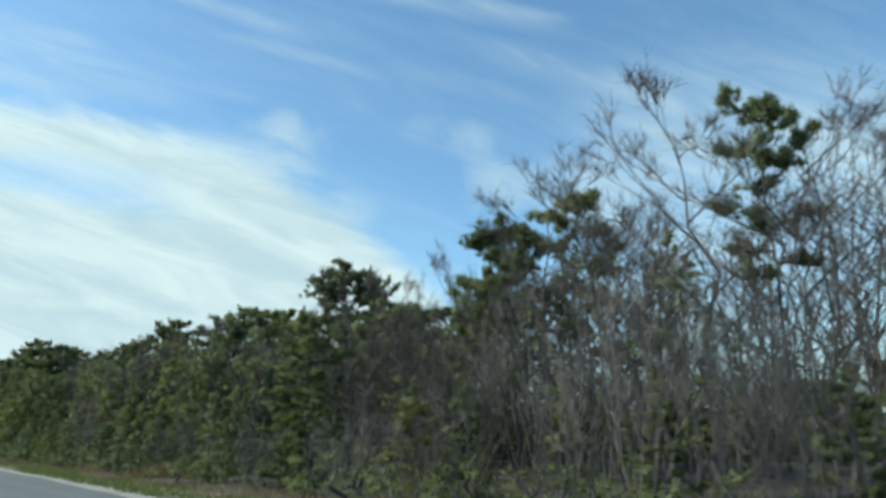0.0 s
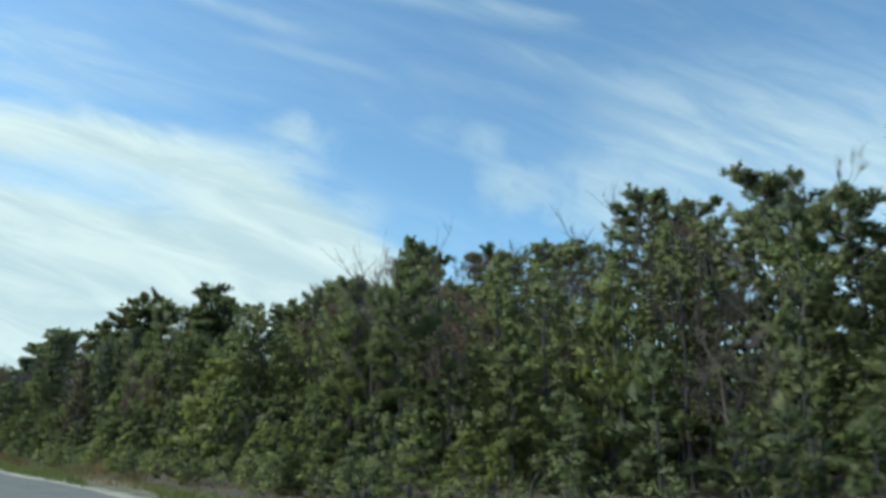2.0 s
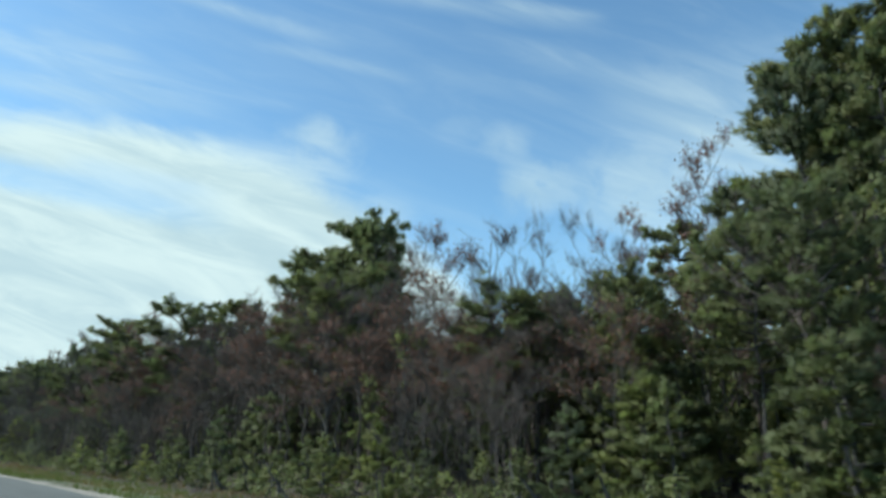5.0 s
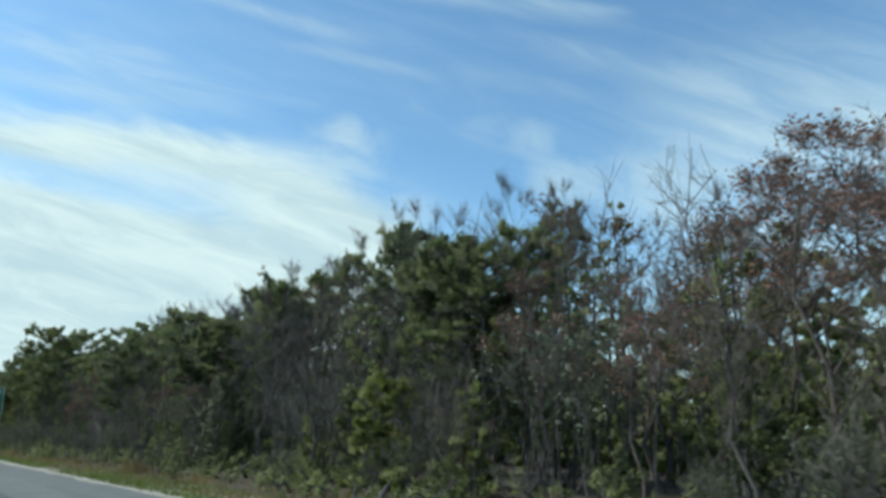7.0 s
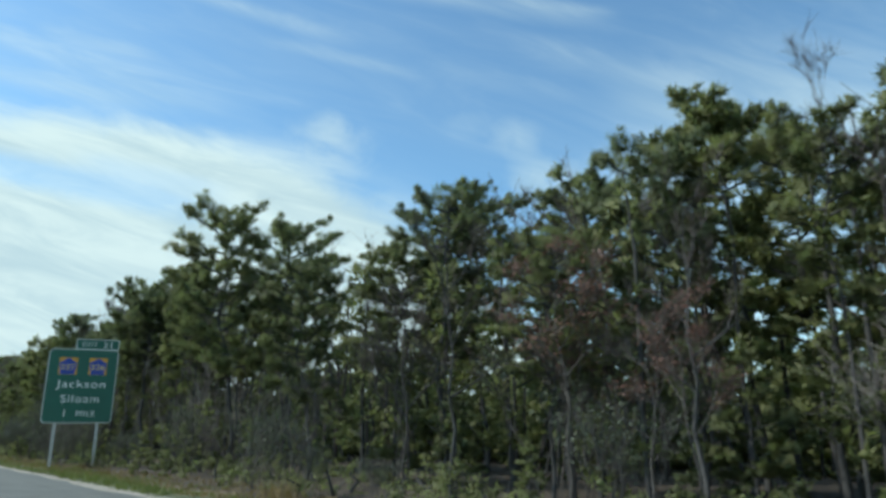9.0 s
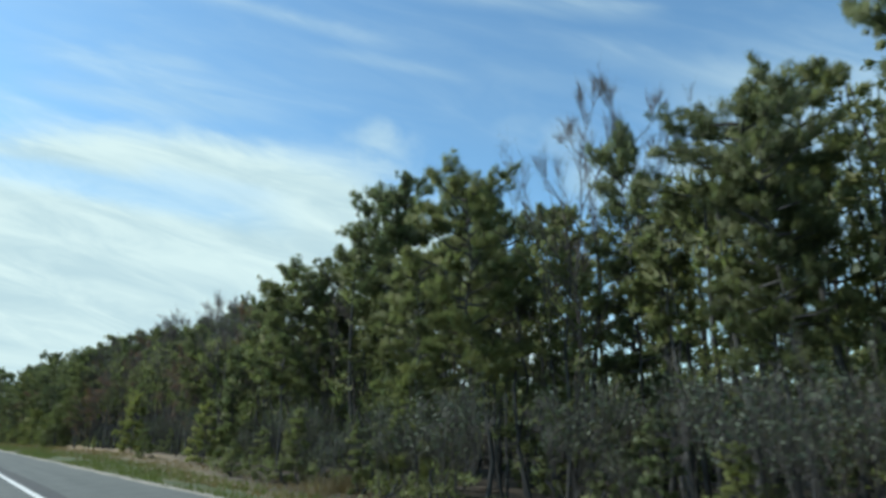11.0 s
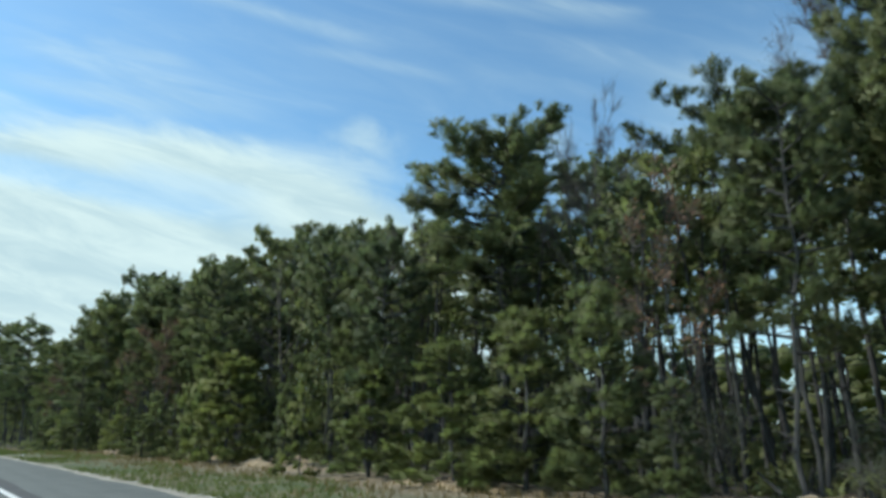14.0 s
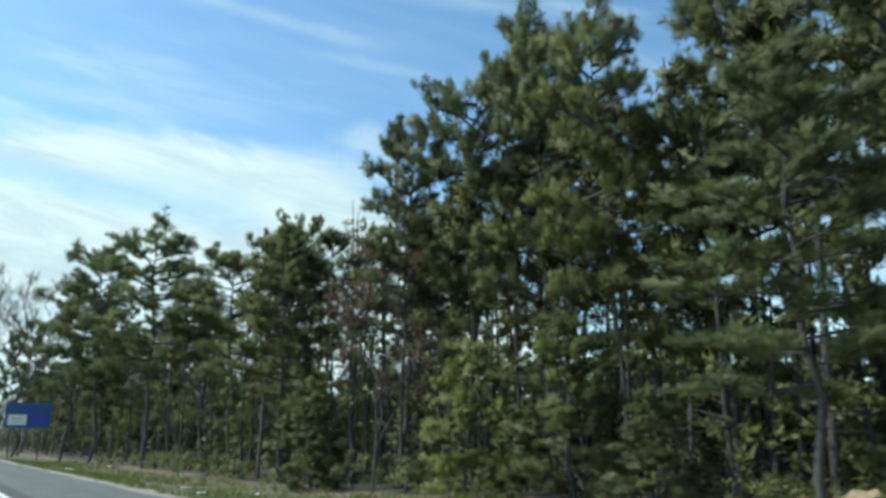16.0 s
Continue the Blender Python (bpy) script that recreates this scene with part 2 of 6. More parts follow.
def ground_material():
    """Grass verge, then dead grass and needle litter, then the dark floor of the woods."""
    m, n, p = material("verge_and_woods_floor")
    pos = place_of(n)
    lat = n.stored("lateral")
    bare = n.stored("bareness")
    lush = n.math("MULTIPLY", n.stored("lushness"), 2.6)
    fine = n.noise(pos, 9.0, 6, 0.7)
    mid = n.noise(pos, 0.8, 5, 0.6)
    wide = n.noise(pos, 0.12, 3)
    wob = n.math("ADD", lat, n.math("MULTIPLY", n.math("SUBTRACT", mid, 0.5), 3.0))
    green = n.mix(n.ramp(fine, 0.3, 0.7), (0.046, 0.066, 0.026), (0.112, 0.132, 0.062))
    straw = n.mix(n.ramp(fine, 0.3, 0.7), (0.112, 0.092, 0.060), (0.25, 0.205, 0.142))
    grass = n.mix(n.ramp(n.math("ADD", n.math("MULTIPLY", mid, 0.6), n.math("MULTIPLY", wide, 0.5)), 0.50, 0.70), green, straw)
    litter = n.mix(n.ramp(fine, 0.35, 0.65), (0.032, 0.027, 0.021), (0.090, 0.072, 0.055))
    sand = n.mix(n.ramp(fine, 0.3, 0.7), (0.18, 0.145, 0.102), (0.34, 0.28, 0.20))
    edge = n.math("ADD", n.math("ADD", 7.6, lush), n.math("MULTIPLY", bare, 1.2))
    col = n.mix(n.ramp(n.math("SUBTRACT", wob, edge), -0.5, 0.6), grass, straw)
    col = n.mix(n.ramp(n.math("SUBTRACT", wob, n.math("ADD", n.math("ADD", 8.6, lush), n.math("MULTIPLY", bare, 3.6))), -0.4, 0.8), col, litter)
    sandy = n.math("MULTIPLY", n.ramp(n.math("ADD", bare, n.math("MULTIPLY", mid, 0.6)), 0.95, 1.25), n.math("MULTIPLY", n.ramp(lat, 8.8, 10.0), n.ramp(lat, 14.5, 12.5)))
    col = n.mix(n.math("MULTIPLY", sandy, 0.55), col, sand)
    gravel = n.mix(n.ramp(fine, 0.3, 0.7), (0.18, 0.17, 0.145), (0.44, 0.41, 0.35))
    strip = n.math("ADD", lat, n.math("MULTIPLY", n.math("SUBTRACT", mid, 0.5), 2.2))
    col = n.mix(n.math("MULTIPLY", n.ramp(strip, 5.85, 5.45), n.ramp(lat, 0.0, 1.0)), col, gravel)
    n.put(p.inputs["Base Color"], col)
    p.inputs["Roughness"].default_value = 0.95
    bump(n, p, fine, 0.7, 0.05)
    return m


def asphalt_material():
    m, n, p = material("worn_asphalt")
    pos = place_of(n)
    fine = n.noise(pos, 60.0, 3, 0.7)
    mid = n.noise(pos, 1.2, 5, 0.6)
    long = n.add("ShaderNodeMapping")
    n.put(long.inputs[0], pos)
    long.inputs["Scale"].default_value = (1.6, 0.03, 1)
    tracks = n.noise(long.outputs[0], 1.0, 3, 0.6)
    tone = n.math("ADD", n.math("MULTIPLY", fine, 0.35), n.math("ADD", n.math("MULTIPLY", mid, 0.35), n.math("MULTIPLY", tracks, 0.3)))
    col = n.mix(n.ramp(tone, 0.35, 0.65), (0.078, 0.087, 0.082), (0.138, 0.148, 0.138))
    n.put(p.inputs["Base Color"], col)
    p.inputs["Roughness"].default_value = 0.85
    bump(n, p, fine, 0.3, 0.006)
    return m


M_GROUND = ground_material()
M_ASPHALT = asphalt_material()
M_TAR = plain_material("dark_tar_seam", (0.075, 0.075, 0.074), 0.8)
M_LINE = plain_material("white_road_paint", (0.78, 0.78, 0.76), 0.6, 0, 0.12, 8)
M_SAND = plain_material("pale_sand", (0.38, 0.30, 0.20), 0.95, 0, 0.22, 4)
M_ROCK = plain_material("pale_rubble", (0.42, 0.35, 0.26), 0.9, 0, 0.2, 6)
M_SIGN = plain_material("green_sign_sheeting", (0.004, 0.105, 0.07), 0.4, 0, 0.05, 1.5)
M_WHITE = plain_material("white_sign_sheeting", (0.78, 0.80, 0.78), 0.4, 0, 0.05, 2)
M_ORANGE = plain_material("yellow_shield_sheeting", (0.75, 0.36, 0.03), 0.4, 0, 0.06, 3)
M_BLUE = plain_material("blue_shield_sheeting", (0.012, 0.05, 0.36), 0.4, 0, 0.06, 3)
M_LOGO = plain_material("blue_sign_sheeting", (0.012, 0.075, 0.235), 0.4, 0, 0.06, 2)
M_YELLOW = plain_material("yellow_numerals", (0.85, 0.62, 0.16), 0.4, 0, 0.05, 3)
M_STEEL = plain_material("galvanised_steel", (0.55, 0.56, 0.55), 0.45, 0.6, 0.12, 5)
M_POST = plain_material("weathered_dark_post", (0.16, 0.15, 0.14), 0.8, 0, 0.15, 5)
M_TRASH = plain_material("white_plastic_litter", (0.82, 0.82, 0.80), 0.5)


# ---- the road line and the lie of the land ----
def road_x(y):
    """Sideways place of the lane's line at y metres along the way."""
    s = min(max(y, -20.0), 415.0) / 100
    x = (((-0.13512 * s + 1.40463) * s - 5.29864) * s + 6.77280) * s - 0.15284
    if y > 415:
        x -= 0.0235 * (y - 415)
    if y < -20:
        x += 0.085 * (y + 20)
    return x


def smooth(a, b, v):
    t = min(max((v - a) / (b - a), 0.0), 1.0)
    return t * t * (3 - 2 * t)


def bareness(y):
    """How far the verge is worn to sand and dead grass."""
    return smooth(300, 335, y) * (1 - 0.9 * smooth(416, 438, y))


def land_z(lat, y):
    """Height of the ground at a distance from the lane's line."""
    if lat < 0:
        away = -lat
        return -0.05 - 0.5 * smooth(10.5, 18, away)
    dip = -0.42 + 0.55 * bareness(y)
    z = -0.03 + (dip + 0.03) * smooth(5.2, 9.0, lat)
    far = smooth(9, 16, lat)
    z += far * 0.22 * noise.noise(Vector((lat * 0.16, y * 0.13, 2.0)))
    z += smooth(6, 9, lat) * 0.07 * noise.noise(Vector((lat * 0.9, y * 0.7, 5.0)))
    return z


def ground_at(x, y):
    return land_z(x - road_x(y), y)


def mesh_object(name, verts, faces, mat, parent=None, label="", smooth_faces=False):
    me = bpy.data.meshes.new(name)
    me.from_pydata(verts, [], faces)
    me.materials.append(mat)
    if smooth_faces:
        me.polygons.foreach_set("use_smooth", [True] * len(me.polygons))
    me.update()
    ob = new(name, me)
    if parent is not None:
        ob.parent = parent
    if label:
        ob["label"] = label
    return ob


def part(name, bm, mat, parent, label=""):
    me = bpy.data.meshes.new(name)
    bm.to_mesh(me)
    bm.free()
    me.materials.append(mat)
    ob = new(name, me)
    ob.parent = parent
    if label:
        ob["label"] = label
    return ob


def build_ground():
    lats = [-2600, -1400, -700, -300, -120, -60, -35, -22, -16, -12, -10.6, -9, 0, 4.9, 5.2, 5.5, 5.9, 6.4, 7, 7.6, 8.2, 8.8, 9.4, 10, 10.6,
            11.2, 11.8, 12.5, 13.4, 14.5, 16, 18, 21, 25, 30, 38, 50, 70, 110, 200, 400, 900, 1800, 2600]
    ys = [-1500, -700, -300, -120, -60, -30] + [float(v) for v in np.arange(-18, 520, 1.5)] + [540, 570, 620, 700, 820, 1000, 1400, 2200, 3200]
    verts, lat_values, bare_values, green_values = [], [], [], []
    for y in ys:
        for lat in lats:
            verts.append((road_x(y) + lat, y, land_z(lat, y)))
            lat_values.append(float(lat))
            bare_values.append(bareness(y))
            green_values.append(smooth(418, 438, y))
    k = len(lats)
    faces = [(i * k + j, i * k + j + 1, (i + 1) * k + j + 1, (i + 1) * k + j) for i in range(len(ys) - 1) for j in range(k - 1)]
    ob = mesh_object("ground", verts, faces, M_GROUND, smooth_faces=True)
    for name, values in (("lateral", lat_values), ("bareness", bare_values), ("lushness", green_values)):
        at = ob.data.attributes.new(name, "FLOAT", "POINT")
        at.data.foreach_set("value", values)
    tagged(ob, "grass verge, dead grass and needle litter beside the highway", "ground", kind="structure")


def ribbon(name, left, right, top, bottom, mat, y0, y1, step=4.0, ragged=0.0):
    """A long slab that follows the road line."""
    rng = random.Random(7)
    verts, faces = [], []
    ys = np.arange(y0, y1 + 0.01, step)
    for y in ys:
        x = road_x(y)
        r = right + ragged * (rng.random() - 0.5)
        verts += [(x + left, y, bottom), (x + left, y, top), (x + r, y, top), (x + r, y, bottom)]
    for i in range(len(ys) - 1):
        a, b = i * 4, i * 4 + 4
        for j in range(3):
            faces.append((a + j, b + j, b + j + 1, a + j + 1))
    return mesh_object(name, verts, faces, mat)


def build_road():
    road = ribbon("road", -9.4, 5.12, 0.0, -0.35, M_ASPHALT, -900, 1600, 1.5, 0.22)
    tagged(road, "worn light grey asphalt highway with paved shoulder", "road", kind="structure")
    line = ribbon("edge_line", 2.02, 2.17, 0.006, -0.01, M_LINE, -300, 900, 3.0)
    tagged(line, "solid white painted edge line on the asphalt", "road line", kind="structure")
    seam = ribbon("pavement_seam", 2.24, 2.62, 0.004, -0.01, M_TAR, -300, 900, 3.0, 0.12)
    tagged(seam, "dark tarred strip beside the white edge line", "road seam", kind="structure")
    line = ribbon("left_edge_line", -5.4, -5.25, 0.006, -0.01, M_LINE, -300, 900, 3.0)
    tagged(line, "solid painted edge line on the asphalt", "road line", kind="structure")
    for i in range(-10, 60):
        y = i * 12.2
        dash = ribbon("lane_dash", -1.68, -1.53, 0.006, -0.01, M_LINE, y, y + 3.05, 3.05)
        tagged(dash, "white painted lane dash on the asphalt", "road line", "lane dashes", "structure")


build_ground()
build_road()


# ---- trees ----
def unit_ball():
    bm = bmesh.new()
    for p in ((1, 0, 0), (0, 1, 0), (-1, 0, 0), (0, -1, 0), (0, 0, 1), (0, 0, -1)):
        bm.verts.new(p)
    bmesh.ops.convex_hull(bm, input=bm.verts)
    bm.verts.index_update()
    pts = [tuple(v.co) for v in bm.verts]
    tris = [tuple(v.index for v in f.verts) for f in bm.faces]
    bm.free()
    return pts, tris


ICO, ICO_FACES = unit_ball()


class Shape:
    """Collects triangles and quads of one part."""

    def __init__(self, smooth=True):
        self.verts, self.faces, self.smooth, self.norms = [], [], smooth, []
        self.core = Vector((0, 0, 0))

    def tube(self, points, radii, sides):
        """A tapering tube through the points."""
        base = len(self.verts)
        for i, p in enumerate(points):
            d = (points[min(i + 1, len(points) - 1)] - points[max(i - 1, 0)])
            d = d.normalized() if d.length > 1e-6 else Vector((0, 0, 1))
            side = d.cross(Vector((0.31, 0.17, 0.93)) if abs(d.z) < 0.9 else Vector((1, 0.2, 0)))
            side.normalize()
            up = d.cross(side)
            for j in range(sides):
                a = 2 * math.pi * j / sides
                self.verts.append(p + (side * math.cos(a) + up * math.sin(a)) * radii[i])
        for i in range(len(points) - 1):
            for j in range(sides):
                a, b = base + i * sides + j, base + i * sides + (j + 1) % sides
                self.faces.append((a, b, b + sides, a + sides))

    def scale(self, rng, q, out, along_way, length, width, soft):
        """One shaggy tip of a needle bunch: lies against the bunch and takes its rounded normal."""
        side = out.cross(along_way)
        if side.length < 0.05:
            return
        side = side.normalized() * width * rng.uniform(0.6, 1.4)
        reach = along_way * length * rng.uniform(0.6, 1.3)
        k = len(self.verts)
        a, b, c = q - side - reach * 0.35, q + side - reach * 0.35, q + reach * 0.65
        if (b - a).cross(c - a).dot(out) < 0:
            a, b = b, a
        self.verts += [a, b, c]
        self.norms += [soft, soft, soft]
        self.faces.append((k, k + 1, k + 2))

    def tuft(self, rng, p, d, size, blades, width, spread=0.9):
        """A star of needles that fans out about the direction d."""
        for _ in range(blades):
            w = Vector((rng.gauss(0, spread), rng.gauss(0, spread), rng.gauss(0, spread))) + d
            if w.length < 0.05:
                continue
            w.normalize()
            out = Vector((d.x + rng.gauss(0, 0.5), d.y + rng.gauss(0, 0.5), 0.35)).normalized()
            self.scale(rng, p + w * size * 0.35, out, w, size, width, (out + Vector((0, 0, 0.2))).normalized())

    def blob(self, rng, p, rx, rz):
        """A small uneven mass of packed needles."""
        k = len(self.verts)
        turn = rng.uniform(0, 6.28)
        c, sn = math.cos(turn), math.sin(turn)
        for a, b, z in ICO:
            f = rng.uniform(0.55, 1.35)
            self.verts.append(p + Vector(((a * c - b * sn) * rx * f, (a * sn + b * c) * rx * f, z * rz * f)))
            self.norms.append(Vector((a * c - b * sn, a * sn + b * c, z)))
        self.faces += [(k + a, k + b, k + d) for a, b, d in ICO_FACES]

    def spray(self, rng, p, rx, rz, count, length, width):
        """A rounded bunch of needle tips about p, shaded as one soft mass."""
        for _ in range(count):
            w = Vector((rng.gauss(0, 1), rng.gauss(0, 1), rng.gauss(0, 1)))
            if w.length < 0.1:
                continue
            w.normalize()
            f = rng.uniform(0.6, 1.0)
            q = p + Vector((w.x * rx * f, w.y * rx * f, w.z * rz * f))
            out = (w + Vector((rng.gauss(0, 0.45), rng.gauss(0, 0.45), rng.gauss(0.1, 0.45)))).normalized()
            d = out.cross(Vector((rng.gauss(0, 1), rng.gauss(0, 1), rng.gauss(0, 1))))
            if d.length < 0.1:
                continue
            d = (d.normalized() + w * 0.7 + Vector((0, 0, 0.25))).normalized()
            soft = (w * 0.62 + (q - self.core).normalized() * 0.75 + Vector((rng.gauss(0, 0.25), rng.gauss(0, 0.25), 0.15 + rng.gauss(0, 0.25)))).normalized()
            self.scale(rng, q, out, d, length, width, soft)

    def puff(self, rng, p, r, fine, flat=0.8, way=None, share=1.0):
        """One bottle-brush of needles about the end of a twig that runs along way."""
        if way is None:
            way = Vector((rng.gauss(0, 1), rng.gauss(0, 1), rng.gauss(0.5, 0.6)))
        way = (way.normalized() + Vector((rng.gauss(0, 0.25), rng.gauss(0, 0.25), rng.gauss(0.2, 0.25)))).normalized()
        heart = r * (0.17 if fine else 0.27 if share == 1.0 else 0.40)
        self.blob(rng, p, heart, heart * flat)
        length, width = (0.20, 0.0155) if fine else (0.24, 0.028 / share ** 0.6)
        for _ in range(int(26 + 140 * r) if fine else int((14 + 90 * r) * share)):
            w = Vector((rng.gauss(0, 1), rng.gauss(0, 1), rng.gauss(0, 1)))
            w = w - way * w.dot(way)
            if w.length < 0.1:
                continue
            w.normalize()
            q = p + way * r * rng.uniform(-0.95, 0.75) + w * r * rng.uniform(0.2, 1.0)
            q.z = p.z + (q.z - p.z) * flat
            d = (way * rng.uniform(0.3, 1.1) + w * rng.uniform(0.35, 1.0) + Vector((0, 0, 0.15))).normalized()
            out = (w - d * w.dot(d) + Vector((rng.gauss(0, 0.3), rng.gauss(0, 0.3), rng.gauss(0, 0.3)))).normalized()
            soft = (w * 0.5 + (q - self.core).normalized() * 0.8 + Vector((rng.gauss(0, 0.10), rng.gauss(0, 0.10), 0.25 + rng.gauss(0, 0.10)))).normalized()
            self.scale(rng, q, out, d, length, width, soft)

    def sliver(self, rng, p, reach, width):
        """One hair-thin twig."""
        s = reach.cross(Vector((rng.gauss(0, 1), rng.gauss(0, 1), rng.gauss(0, 1))))
        if s.length < 1e-4:
            return
        s = s.normalized() * width
        k = len(self.verts)
        self.verts += [p + s, p + reach, p - s]
        self.faces.append((k, k + 1, k + 2))

    def leaf(self, rng, p, size):
        a = Vector((rng.gauss(0, 1), rng.gauss(0, 1), rng.gauss(0, 1))).normalized()
        b = a.cross(Vector((rng.gauss(0, 1), rng.gauss(0, 1), rng.gauss(0, 1))))
        if b.length < 0.1:
            return
        b.normalize()
        k = len(self.verts)
        self.verts += [p - b * size * 0.5, p + a * size * 1.05, p + b * size * 0.5]
        self.faces.append((k, k + 1, k + 2))

    def mesh(self, name, mat):
        me = bpy.data.meshes.new(name)
        me.from_pydata([tuple(v) for v in self.verts], [], self.faces)
        me.materials.append(mat)
        rounded = len(self.norms) == len(self.verts)
        me.polygons.foreach_set("use_smooth", [self.smooth or rounded] * len(me.polygons))
        me.update()
        if rounded and self.norms:
            me.normals_split_custom_set_from_vertices([tuple(v) for v in self.norms])
        return me


def tree_of(name, shapes, label, category="tree", h=0.0):
    """An Empty at the foot with one mesh a part. The first tree of each form stands as the pattern of the others."""
    root = new(name)
    top = max(v.z for _, shape, _ in shapes for v in shape.verts)
    if h:
        for _, shape, _ in shapes:
            for v in shape.verts:
                v.z *= h / top
    root.empty_display_size = 0.3
    for part_name, shape, mat in shapes:
        if shape.faces:
            ob = new(part_name, shape.mesh(part_name, mat))
            ob.parent = root
            if part_name in ("fine_branching", "foliage"):
                tagged(ob, kind="stuff")
    return tagged(root, label, category, "roadside woods")


def bent(rng, a, b, steps, sway):
    pts = []
    for i in range(steps + 1):
        t = i / steps
        p = a.lerp(b, t)
        if 0 < i < steps:
            p = p + Vector((rng.gauss(0, sway), rng.gauss(0, sway), rng.gauss(0, sway * 0.5)))
        pts.append(p)
    return pts


def trunk_line(rng, h, lean, sway):
    top = Vector((rng.gauss(0, lean), rng.gauss(0, lean), h))
    return bent(rng, Vector((0, 0, -0.5)), top, 7, sway)


def along(points, t):
    t = min(max(t, 0.0), 0.9999) * (len(points) - 1)
    i = int(t)
    return points[i].lerp(points[i + 1], t - i)


def twigs_with_puffs(rng, wood, crown, limb, count, spread, size, fine, flat, inner=0.35):
    """Side twigs along a limb, each ending in bunches of needles."""
    way = (limb[-1] - limb[0]).normalized()
    for k in range(count):
        f = inner + (1.0 - inner) * (k + rng.random()) / count
        p = along(limb, f)
        turn = rng.choice((-1, 1)) * rng.uniform(0.35, 1.2)
        c, sn = math.cos(turn), math.sin(turn)
        d = Vector((way.x * c - way.y * sn, way.x * sn + way.y * c, way.z + rng.uniform(0.0, 0.5)))
        reach = spread * rng.uniform(0.5, 1.15) * (1.15 - 0.5 * f)
        q = p + d * reach
        wood.tube([p, q], [0.018, 0.008], 3)
        crown.puff(rng, q, size * rng.uniform(0.7, 1.2), fine, flat, d)
        for _ in range(3):
            crown.puff(rng, p.lerp(q, rng.uniform(0.1, 0.95)) + Vector((rng.gauss(0, 0.17), rng.gauss(0, 0.17), rng.gauss(0.05, 0.13))), size * rng.uniform(0.55, 1.0), fine, flat, d)
    crown.puff(rng, limb[-1], size * rng.uniform(0.9, 1.25), fine, flat, way)


def make_pine(seed, low, mat, label, limbs, h=12.0, radius=2.6, top_heavy=False, girth=0.12, fine=False, size=0.22):
    """A pine 12 m high: bare trunk below, upswept limbs whose twigs end in bunches of needles."""
    rng = random.Random(seed)
    wood, crown = Shape(), Shape(False)
    line = trunk_line(rng, h * 0.95, 0.35, 0.12)
    wood.tube(line, [girth * (1 - 0.84 * i / 7) for i in range(8)], 7)
    crown.core = along(line, (low + 1) / 2)
    for k in range(limbs):
        t = low + (0.96 - low) * (max(k + rng.uniform(-0.45, 0.45), 0.0) / limbs) ** 0.88
        t = min(max(t, low * 0.92), 0.95)
        rel = (t - low) / (1 - low)
        widest = 0.55 if top_heavy else 0.38
        reach = radius * math.sqrt(max(0.06, 1 - ((rel - widest) / 0.70) ** 2)) * rng.uniform(0.62, 1.08)
        ang = k * 2.4 + rng.uniform(-0.7, 0.7)
        start = along(line, t)
        end = start + Vector((math.cos(ang) * reach, math.sin(ang) * reach, reach * (rng.uniform(-0.14, 0.22) + 0.50 * rel)))
        limb = bent(rng, start, end, 3, 0.09 * reach)
        wood.tube(limb, [0.050, 0.036, 0.024, 0.010], 4)
        twigs_with_puffs(rng, wood, crown, limb, 3 + int(reach * 1.9), 0.60, size, fine, 0.78, 0.28)
    # the rounded top
    for k in range(30):
        f = math.sqrt((k + 0.5) / 30)
        a = k * 2.4
        wide = radius * 0.40 * f
        lift = radius * 0.34 * (math.sqrt(1.02 - f * f) - 0.75)
        crown.puff(rng, along(line, 0.985) + Vector((math.cos(a) * wide, math.sin(a) * wide, lift + rng.uniform(-0.28, 0.05))), size * rng.uniform(0.8, 1.1), fine)
    # dead stubs below the crown
    for _ in range(int(22 * low)):
        p = along(line, rng.uniform(0.12, low))
        a = rng.uniform(0, 6.28)
        reach = rng.uniform(0.4, 1.7)
        wood.tube(bent(rng, p, p + Vector((math.cos(a) * reach, math.sin(a) * reach, rng.uniform(-0.35, 0.3))), 2, 0.08), [0.024, 0.015, 0.006], 3)
    return tree_of("pine_tree", (("trunk", wood, M_BARK), ("crown", crown, mat)), label, h=h)


